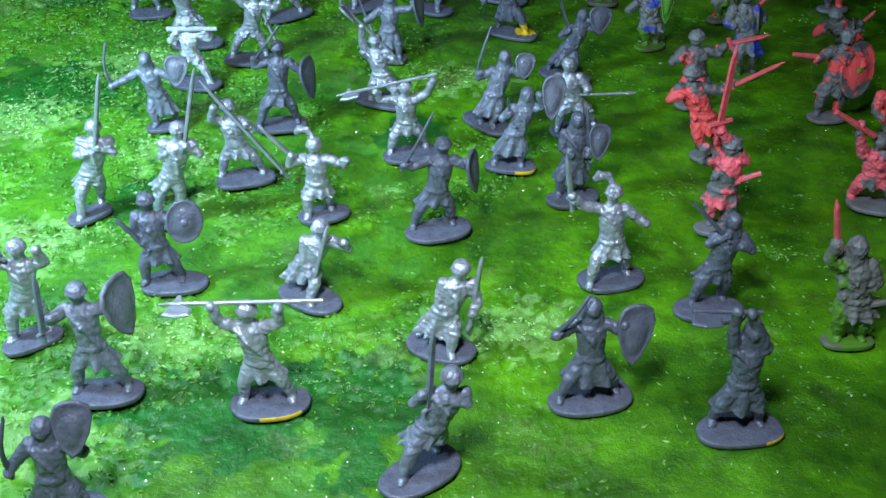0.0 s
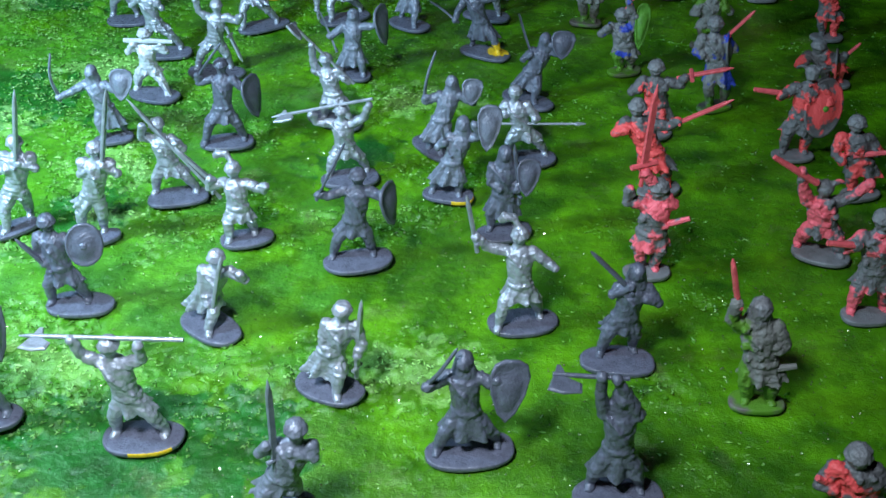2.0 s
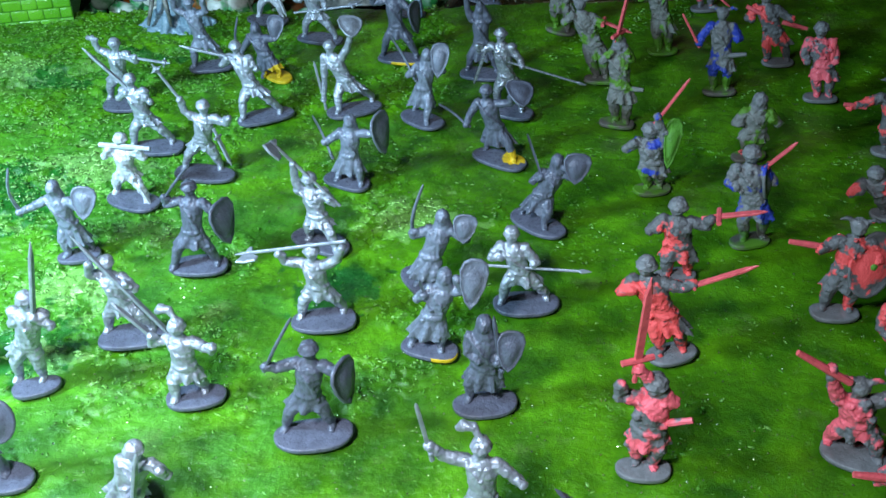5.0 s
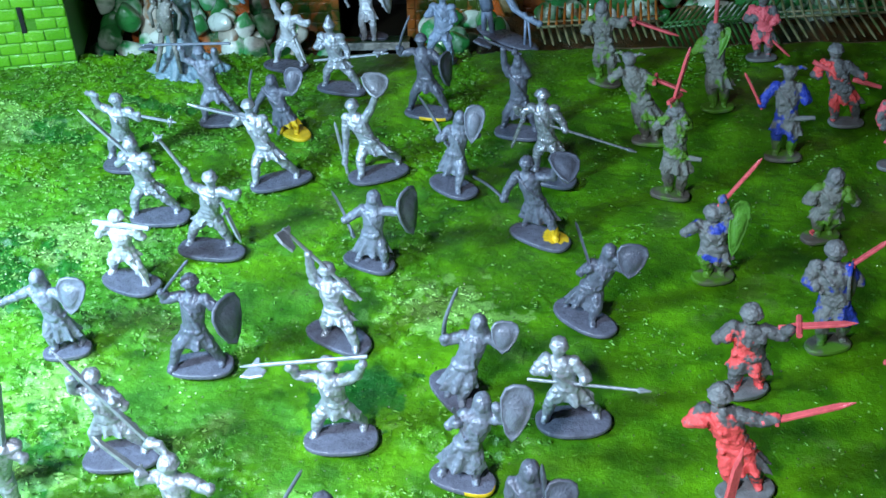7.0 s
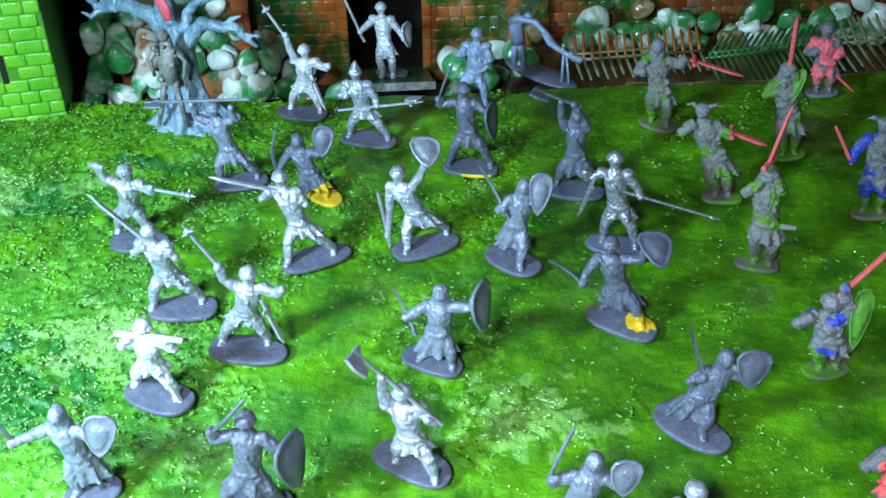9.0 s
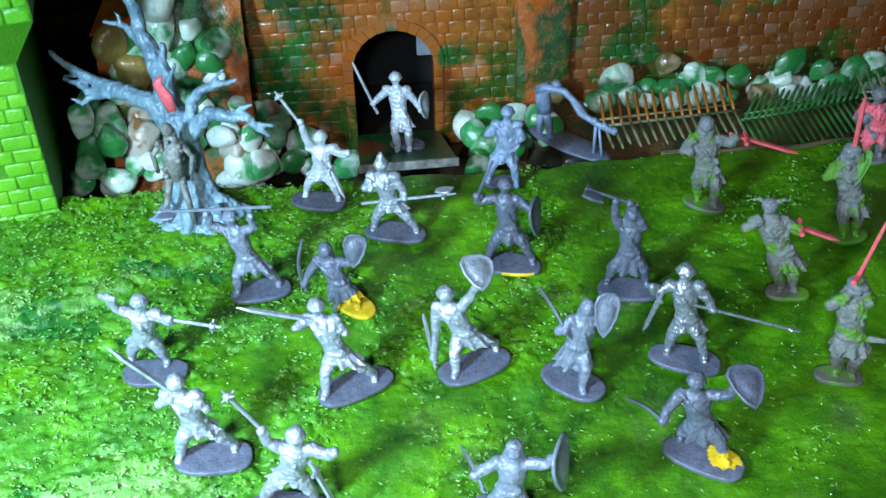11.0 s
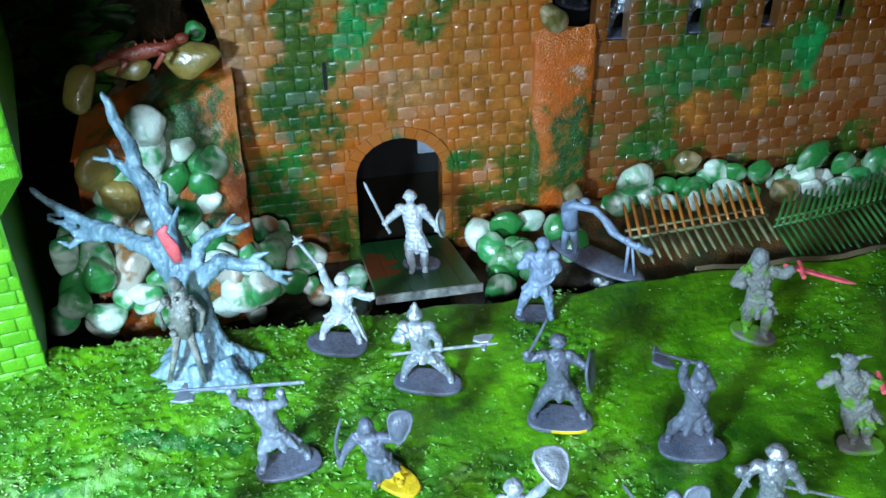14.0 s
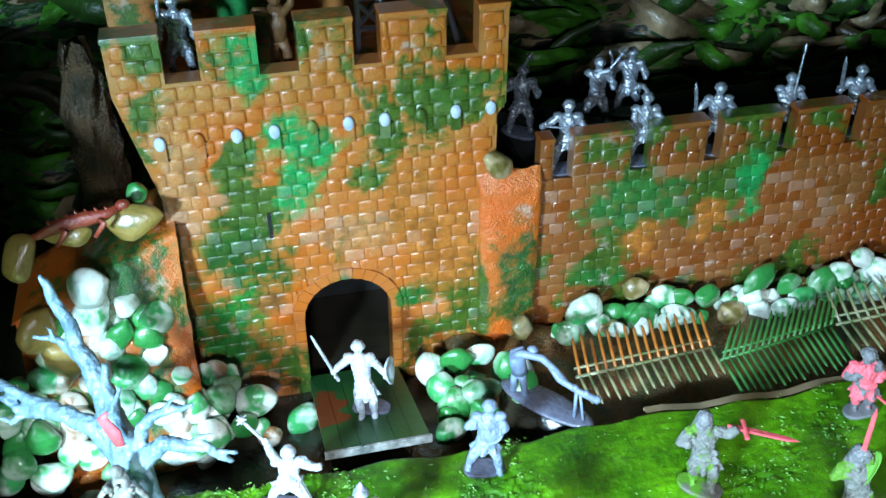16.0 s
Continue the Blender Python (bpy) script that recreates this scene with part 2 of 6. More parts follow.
def bridge_material():
    m = Nodes("bridge_paint")
    vec = m.place()
    tone = m.ramp(m.noise(vec, 40.0, 5.0, 0.6), 0.35, 0.65, (0.012, 0.085, 0.020), (0.030, 0.12, 0.025))
    tone = m.mix(m.blob(vec, (-0.142, 0.915, -0.02), (0.014, 0.024, 9), 0.7, 60.0), tone, (0.22, 0.05, 0.012))
    return m.done(tone, 0.42, 0.0, m.noise(vec, 500.0, 4.0), 0.0005, 0.2)


WOOD = bridge_material()
RUST = plain("fence_rust_paint", (0.34, 0.09, 0.008), (0.52, 0.18, 0.03), 90.0, 0.4, 0.0004, 0.4)
FENCE_GREEN = plain("fence_green_paint", (0.02, 0.10, 0.015), (0.06, 0.22, 0.05), 90.0, 0.4, 0.0004, 0.4)
FENCE_PALE = plain("fence_pale_paint", (0.10, 0.14, 0.04), (0.30, 0.26, 0.14), 90.0, 0.4, 0.0004, 0.4)
BROWN = plain("brown_plastic", (0.10, 0.04, 0.015), (0.20, 0.09, 0.035), 160.0, 0.35, 0.0008)
CLAY = plain("red_brown_plastic", (0.20, 0.025, 0.012), (0.34, 0.06, 0.03), 130.0, 0.35, 0.0008, 0.3)
ROOM = plain("room_wall_paint", (0.14, 0.135, 0.125), (0.18, 0.175, 0.165), 3.0, 0.8, 0.001)
GREY_TOY = plain("grey_toy_plastic", (0.22, 0.23, 0.27), (0.32, 0.33, 0.38), 100.0, 0.4)


def pebble_material(name, a, b, lo, hi):
    m = Nodes(name)
    vec = m.place()
    tone = m.mix(m.ramp(m.noise(vec, 58.0, 2.0, 0.5, 0.4), lo, hi), a, b)
    tone = m.mix(m.ramp(m.noise(vec, 260.0, 4.0), 0.55, 0.8), tone, tuple(c * 0.55 for c in a))
    return m.done(tone, 0.35, 0.0, m.noise(vec, 260.0, 3.0), 0.0007, 1.0, 0.06)


PEBBLES = {
    "w": pebble_material("pebble_white", (0.76, 0.80, 0.70), (0.07, 0.36, 0.11), 0.52, 0.62),
    "m": pebble_material("pebble_mixed", (0.66, 0.76, 0.62), (0.04, 0.30, 0.08), 0.44, 0.57),
    "g": pebble_material("pebble_green", (0.03, 0.22, 0.045), (0.42, 0.56, 0.40), 0.50, 0.72),
    "y": pebble_material("pebble_yellow", (0.30, 0.19, 0.045), (0.10, 0.10, 0.02), 0.52, 0.68),
    "t": pebble_material("pebble_tan", (0.40, 0.29, 0.15), (0.16, 0.12, 0.03), 0.52, 0.62),
    "b": pebble_material("pebble_brown", (0.50, 0.45, 0.36), (0.26, 0.12, 0.04), 0.48, 0.58),
}


def camo_material():
    m = Nodes("camouflage_sheet")
    vec = m.place()
    mp = m.add("ShaderNodeMapping", Scale=(1.0, 1.0, 2.4))
    m.link(vec, mp.inputs["Vector"])
    v = mp.outputs[0]
    tone = m.mix(m.ramp(m.noise(v, 19.0, 3.0, 0.5, 1.2), 0.47, 0.50), (0.02, 0.06, 0.01), (0.08, 0.30, 0.02))
    tone = m.mix(m.ramp(m.noise(v, 15.0, 3.0, 0.5, 1.5), 0.55, 0.58), tone, (0.36, 0.26, 0.14))
    tone = m.mix(m.ramp(m.noise(v, 24.0, 2.0, 0.5, 1.0), 0.60, 0.63), tone, (0.02, 0.02, 0.012))
    return m.done(tone, 0.45, 0.0, m.noise(v, 60.0, 4.0), 0.004, 0.3)


CAMO = camo_material()


def net_leaf_material():
    m = Nodes("net_leaf")
    vec = m.place()
    each = m.add("ShaderNodeNewGeometry").outputs["Random Per Island"]
    n = m.add("ShaderNodeValToRGB")
    n.color_ramp.interpolation = "CONSTANT"
    e = n.color_ramp.elements
    e[0].position, e[0].color = 0.0, (0.03, 0.09, 0.012, 1)
    e[1].position, e[1].color = 0.36, (0.08, 0.32, 0.02, 1)
    for at, c in ((0.68, (0.40, 0.28, 0.15)), (0.86, (0.08, 0.05, 0.02))):
        e.new(at).color = (*c, 1)
    m.link(each, n.inputs[0])
    tone = m.mix(m.ramp(m.noise(vec, 90.0, 4.0), 0.4, 0.65, (0, 0, 0), (0.55, 0.55, 0.55)), n.outputs[0], (0.02, 0.03, 0.008))
    return m.done(tone, 0.4, 0.0, m.noise(vec, 160.0, 4.0), 0.0015, 0.4)


NET_LEAF = net_leaf_material()


# ---- building helpers ----
def finish(name, bm, mats, parent=None, label="", category="", group="", kind="", smooth=False, matrix=None):
    me = bpy.data.meshes.new(name)
    bmesh.ops.recalc_face_normals(bm, faces=bm.faces)
    bm.to_mesh(me)
    bm.free()
    for mt in (mats if isinstance(mats, (list, tuple)) else [mats]):
        me.materials.append(mt)
    if smooth:
        me.polygons.foreach_set("use_smooth", [True] * len(me.polygons))
    ob = new(name, me)
    if parent is not None:
        ob.parent = parent
    if matrix is not None:
        ob.matrix_basis = matrix
    return tagged(ob, label, category, group, kind)


def part(name, bm, material, parent, label="", smooth=False):
    return finish(name, bm, material, parent, label, smooth=smooth)


def box(bm, x0, x1, y0, y1, z0, z1, bevel=0.0):
    made = bmesh.ops.create_cube(bm, size=1.0, matrix=Matrix.LocRotScale(((x0 + x1) / 2, (y0 + y1) / 2, (z0 + z1) / 2), None, (x1 - x0, y1 - y0, z1 - z0)))
    if bevel:
        edges = list({e for v in made["verts"] for e in v.link_edges})
        bmesh.ops.bevel(bm, geom=edges, offset=bevel, segments=2, profile=0.6, affect="EDGES")


def tube(bm, pts, radii, n=8, flat=1.0):
    """A tapered round limb along pts; flat squashes it across."""
    pts = [Vector(p) for p in pts]
    rings = []
    for i, p in enumerate(pts):
        way = (pts[min(i + 1, len(pts) - 1)] - pts[max(i - 1, 0)]).normalized()
        side = way.cross(Vector((0.13, 1, 0.21))).normalized()
        up = side.cross(way)
        rings.append([bm.verts.new(p + radii[i] * (math.cos(a) * side + flat * math.sin(a) * up)) for a in (2 * math.pi * k / n for k in range(n))])
    for a, b in zip(rings, rings[1:]):
        for k in range(n):
            bm.faces.new((a[k], a[(k + 1) % n], b[(k + 1) % n], b[k]))
    bm.faces.new(rings[0][::-1])
    bm.faces.new(rings[-1])


def ball(bm, p, r, sub=2):
    r = (r, r, r) if isinstance(r, (int, float)) else r
    return bmesh.ops.create_icosphere(bm, subdivisions=sub, radius=1.0, matrix=Matrix.LocRotScale(p, None, r))["verts"]


def ribbon(bm, outline, matrix, thick):
    """A flat plate: a 2D outline given thickness, with a chamfered rim."""
    cx = sum(p[0] for p in outline) / len(outline)
    cy = sum(p[1] for p in outline) / len(outline)
    rows = []
    for k, inset in ((-0.5, 0.86), (-0.15, 1.0), (0.15, 1.0), (0.5, 0.86)):
        rows.append([bm.verts.new(matrix @ Vector((cx + (x - cx) * inset, cy + (y - cy) * inset, k * thick))) for x, y in outline])
    n = len(outline)
    made = [bm.faces.new(rows[0][::-1]), bm.faces.new(rows[-1])]
    for a, b in zip(rows, rows[1:]):
        made += [bm.faces.new((a[k], a[(k + 1) % n], b[(k + 1) % n], b[k])) for k in range(n)]
    return made


def dome(bm, outline, matrix, thick, bulge):
    """A shield: a plate that bulges outwards, with a raised rim."""
    def ring(f, z):
        return [bm.verts.new(matrix @ Vector((x * f, y * f, z))) for x, y in outline]
    rows = [ring(0.02, -thick / 2 + bulge * 0.9), ring(0.6, -thick / 2 + bulge * 0.55), ring(0.97, -thick / 2), ring(1.0, 0), ring(0.97, thick / 2 + 0.25), ring(0.88, thick / 2 + 0.25),
            ring(0.85, thick / 2), ring(0.55, thick / 2 + bulge * 0.65), ring(0.25, thick / 2 + bulge * 0.95), ring(0.02, thick / 2 + bulge)]
    n = len(outline)
    bm.faces.new(rows[0][::-1]), bm.faces.new(rows[-1])
    for a, b in zip(rows, rows[1:]):
        for k in range(n):
            bm.faces.new((a[k], a[(k + 1) % n], b[(k + 1) % n], b[k])).smooth = True


# ---- toy figures, in millimetres until the end ----
PENDING = []


def limb(bm, a, b, bend, r0, r1, r2):
    a, b = Vector(a), Vector(b)
    m = (a + b) / 2 + Vector(bend)
    tube(bm, [a, a.lerp(m, 0.5), m, m.lerp(b, 0.5), b], [r0, r0 * 1.02, r1, r1 * 0.95, r2], 9)
    for p, r in ((a, r0), (m, r1), (b, r2)):
        ball(bm, p, r * 1.02, 2)


def figure(style, dress, helm, place, base, head, foot_a, foot_b, hand_a, hand_b, gear, label):
    """A moulded toy figure on its oval base: one body with clothes and gear, seen from -y."""
    rnd = random.Random(label + str(place))
    orc = style.startswith("orc")
    bm = bmesh.new()
    head = Vector(head)
    feet = [Vector((f[0], f[1], 3.0)) for f in (foot_a, foot_b)]
    mid = (feet[0] + feet[1]) / 2
    big = 1.18 if orc else 1.0
    height = head.z
    pelvis = Vector((mid.x * 0.62 + head.x * 0.38, mid.y * 0.6 + head.y * 0.4, max(16.0, height * 0.47)))
    neck = head + Vector((0, 0.6, -4.6 * big))
    chest = pelvis.lerp(neck, 0.62)
    tube(bm, [pelvis + Vector((0, 0, -2)), pelvis, pelvis.lerp(chest, 0.5), chest, chest.lerp(neck, 0.55), neck], [5.0 * big, 5.4 * big, 5.2 * big, 5.9 * big, 5.2 * big, 2.6 * big], 14, 0.80)
    ball(bm, chest, (5.8 * big, 4.4 * big, 5.2 * big), 2)
    tube(bm, [neck + Vector((0, 0, -1)), head], [2.3, 2.2], 8)
    ball(bm, head, (3.3 * big, 3.5 * big, 3.8 * big), 2)
    ball(bm, head + Vector((0, -3.0, -0.3)), (0.8, 0.9, 1.1), 1)
    if helm in ("dome", "plume", "brim", "cone"):
        ball(bm, head + Vector((0, 0.2, 1.3)), (3.9 * big, 4.1 * big, 3.5 * big), 2)
        tube(bm, [head + Vector((0, 0.2, 0.2)), head + Vector((0, 0.2, 1.1))], [4.4 * big, 4.1 * big], 14)
    if helm == "brim":
        tube(bm, [head + Vector((0, 0, 1.0)), head + Vector((0, 0, 1.7))], [5.0, 4.2], 14)
    if helm == "cone":
        tube(bm, [head + Vector((0, 0, 2)), head + Vector((0, 0.5, 6.5)), head + Vector((0, 1, 8.0))], [3.2, 1.6, 0.6], 10)
    if helm == "plume":
        tube(bm, [head + Vector((0, 1, 4)), head + Vector((-3, 2, 7.5)), head + Vector((-6.5, 2, 8)), head + Vector((-9, 2, 5.5))], [1.2, 2.0, 2.4, 1.2], 8)
    if helm == "hood":
        ball(bm, head + Vector((0, 0.8, 0.4)), (3.7 * big, 3.9 * big, 4.2 * big), 2)
        tube(bm, [head + Vector((0, 1, 0)), neck + Vector((0, 0.8, -1.5))], [3.6 * big, 5.0 * big], 12, 0.8)
    if helm == "horns":
        for s in (-1, 1):
            tube(bm, [head + Vector((s * 2, 0, 2)), head + Vector((s * 6, 0, 4)), head + Vector((s * 9, 0, 3))], [1.6, 1.3, 0.6], 7)
        ball(bm, head + Vector((0, 0, 1)), (4, 4, 3.4), 2)
    hands = [Vector(hand_a), Vector(hand_b)]
    for s, hand in zip((-1, 1), hands):
        shoulder = chest.lerp(neck, 0.55) + Vector((s * 5.6 * big, 0.2, 0.3))
        reach = (hand - shoulder).length
        sag = max(0.0, 22.0 - reach) * 0.33
        limb(bm, shoulder, hand, (s * sag * 0.8, 0.3, -sag * 0.75), 2.65 * big, 2.25 * big, 1.75 * big)
        ball(bm, hand, 2.2 * big, 2)
        ball(bm, shoulder, (2.9 * big, 2.8 * big, 2.8 * big), 2)
        if dress == "armor":
            ball(bm, shoulder + Vector((s * 0.6, 0, 0.6)), (3.6, 3.2, 2.8), 2)
    order = sorted(feet, key=lambda f: f.x)
    for s, foot in zip((-1, 1), order):
        hip = pelvis + Vector((s * 2.6 * big, 0, -1.5))
        limb(bm, hip, foot + Vector((0, 0.6, 1.8)), (s * 1.3, -1.7, 0.8), 3.5 * big, 2.85 * big, 2.05 * big)
        tube(bm, [foot + Vector((0, 1.4, -0.2)), foot + Vector((s * 0.5, -1.2, -0.3)), foot + Vector((s * 1.1, -3.6, -0.8))], [2.0, 2.1, 1.4], 8)
        if dress == "armor":
            ball(bm, hip.lerp(foot, 0.52) + Vector((s * 1.2, -2.0, 0.5)), 2.2, 2)
    low = {"tunic": 0.70, "robe": 0.48, "armor": 0.80, "brute": 0.66}[dress]
    n, turns, phase = 40, rnd.choice((7, 8, 9)), rnd.random() * 6
    rings = []
    for k in range(7):
        f = k / 6
        c = (pelvis + Vector((0, 0, 1.5))).lerp(Vector((mid.x * 0.85 + pelvis.x * 0.15, mid.y * 0.8 + pelvis.y * 0.2, pelvis.z * low)), f)
        spread = abs(order[1].x - order[0].x) * 0.34 * (1 - low)
        rx, ry = 5.6 * big + f * (1.2 + spread), 3.9 * big + f * 1.9
        rings.append([bm.verts.new(c + Vector((rx * q * math.cos(a), ry * q * math.sin(a), 0.6 * f * math.cos(turns * a + 1)))) for a, q in
                      ((2 * math.pi * j / n, 1 + 0.25 * f * math.cos(turns * 2 * math.pi * j / n + phase + 1.2 * f)) for j in range(n))])
    for a, b in zip(rings, rings[1:]):
        for j in range(n):
            bm.faces.new((a[j], a[(j + 1) % n], b[(j + 1) % n], b[j]))
    bm.faces.new(rings[0][::-1]), bm.faces.new(rings[-1])
    tube(bm, [pelvis + Vector((0, 0, 1.0)), pelvis + Vector((0, 0, 2.6))], [6.0 * big, 5.9 * big], 16, 0.80)
    # belts, bands and cuffs
    sash = chest.lerp(neck, 0.5)
    tube(bm, [sash + Vector((-5.0 * big, -2.6, 1)), sash + Vector((0, -4.9 * big, -4.2)), pelvis + Vector((4.6 * big, -2.8, 2.2))], [0.9, 1.0, 0.9], 6)
    ball(bm, pelvis + Vector((rnd.choice((-4.4, 4.4)), -2.6, -0.6)), (1.7, 1.4, 2.0), 1)
    if dress == "armor":
        for q in (0.2, 0.45):
            c = pelvis.lerp(chest, q)
            tube(bm, [c + Vector((0, -0.2, -0.5)), c + Vector((0, -0.2, 0.5))], [5.15, 4.9], 16, 0.80)
    for s, hand in zip((-1, 1), hands):
        shoulder = chest.lerp(neck, 0.55) + Vector((s * 5.6 * big, 0.2, 0.3))
        for q in (0.80, 0.88):
            ball(bm, shoulder.lerp(hand, q), 2.0 * big, 1)
    if dress == "brute":
        for _ in range(26):
            p = pelvis.lerp(neck, rnd.uniform(0.05, 1.0)) + Vector((rnd.uniform(-6, 6), rnd.uniform(-4.4, 2), 0))
            ball(bm, p, rnd.uniform(1.2, 2.3), 1)
    for g in gear:
        if g[0] == "shield":
            hand = hands[1] if abs(g[2][0] - hand_b[0]) < abs(g[2][0] - hand_a[0]) else hands[0]
            tube(bm, [hand, Vector(g[2]) + Vector((0, 1, 0))], [1.5, 1.2], 8)
    me = bpy.data.meshes.new("toy_" + ("orc" if orc else "soldier"))
    bm.to_mesh(me)
    bm.free()
    ob = bpy.data.objects.new("moulding", me)
    scene.collection.objects.link(ob)
    rm = ob.modifiers.new("merge", "REMESH")
    rm.mode, rm.voxel_size = "VOXEL", 0.5
    sm = ob.modifiers.new("soft", "SMOOTH")
    sm.factor, sm.iterations = 0.5, 1
    PENDING.append((ob, style, place, base, gear, label, orc, head))


def weapon(bm, kind, a, b):
    """Adds a weapon from the grip a to the point b; returns the faces that are painted red."""
    a, b = Vector(a), Vector(b)
    way = (b - a).normalized()
    size = (b - a).length
    m = Matrix.Translation(a) @ way.to_track_quat("Y", "Z").to_matrix().to_4x4()
    side = Vector(m.col[0][:3])
    made = []
    if kind in ("sword", "rsword", "cross"):
        w = {"sword": 1.25, "rsword": 1.35, "cross": 1.7}[kind]
        made += ribbon(bm, [(-w, 0), (w, 0), (w * 0.85, size * 0.85), (0, size), (-w * 0.85, size * 0.85)], m, 1.5)
        g = 6.4 if kind == "cross" else 3.0
        n0 = len(bm.faces)
        at = a + way * (size * 0.14 if kind == "cross" else 1.0)
        tube(bm, [at - side * g, at, at + side * g], [1.3, 1.5, 1.3] if kind == "cross" else [0.8, 1.0, 0.8], 7)
        tube(bm, [a - way * 4.5, a], [1.1, 0.9], 7)
        bm.faces.ensure_lookup_table()
        made += bm.faces[n0:]
    elif kind == "sabre":
        pts = []
        for k in range(9):
            f = k / 8
            pts.append((size * 0.10 * math.sin(math.pi * f) + 1.0 - 0.5 * f, size * f))
        for k in range(8, -1, -1):
            f = k / 8
            pts.append((size * 0.10 * math.sin(math.pi * f) - (1.0 - 0.8 * f), size * f))
        made += ribbon(bm, pts, m, 1.3)
        tube(bm, [a - side * 2.2, a + side * 2.2], [0.8, 0.8], 7)
        tube(bm, [a - way * 3, a], [1.0, 0.9], 7)
    elif kind in ("halberd", "axe"):
        tube(bm, [a - way * 2, a.lerp(b, 0.5), b], [0.85, 0.85, 0.85], 8)
        s = 1.0 if kind == "halberd" else 1.15
        edge = [(-1, size - 4), (-3.5 * s, size - 8 * s), (-7 * s, size - 7.5 * s), (-7.8 * s, size - 2.5), (-6.5 * s, size + 2.5), (-3 * s, size + 1), (-1, size)]
        ribbon(bm, edge, m, 1.5)
        ribbon(bm, [(0.6, size - 4), (4.2, size - 3), (4.4, size - 1.6), (0.6, size - 0.6)], m, 1.4)
        if kind == "halberd":
            tube(bm, [b, b + way * 4.5], [0.9, 0.25], 7)
    elif kind == "mace":
        tube(bm, [a - way * 3, b], [0.9, 0.9], 8)
        ball(bm, b, 1.9, 2)
        for k in range(6):
            q = side * math.cos(k * 1.05) + way.cross(side) * math.sin(k * 1.05)
            tube(bm, [b, b + q * 3.3], [1.0, 0.25], 5)
        tube(bm, [b, b + way * 4], [1.0, 0.25], 6)
    elif kind == "spear":
        tube(bm, [a, b - way * 4], [0.75, 0.65], 8)
        ribbon(bm, [(-0.5, size - 6), (-1.5, size - 4.5), (0, size), (1.5, size - 4.5), (0.5, size - 6)], m, 1.2)
    else:
        n0 = len(bm.faces)
        tube(bm, [a, a.lerp(b, 0.5), b], [1.5, 1.6, 1.2], 8)
        bm.faces.ensure_lookup_table()
        made += bm.faces[n0:]
    return made if kind in ("rsword", "cross", "rbar") else []


SHIELDS = {
    "kite": [(0, -1), (0.45, -0.7), (0.85, -0.1), (1, 0.5), (0.8, 0.85), (0.35, 1), (-0.35, 1), (-0.8, 0.85), (-1, 0.5), (-0.85, -0.1), (-0.45, -0.7)],
    "round": [(math.cos(2 * math.pi * k / 18), math.sin(2 * math.pi * k / 18)) for k in range(18)],
}


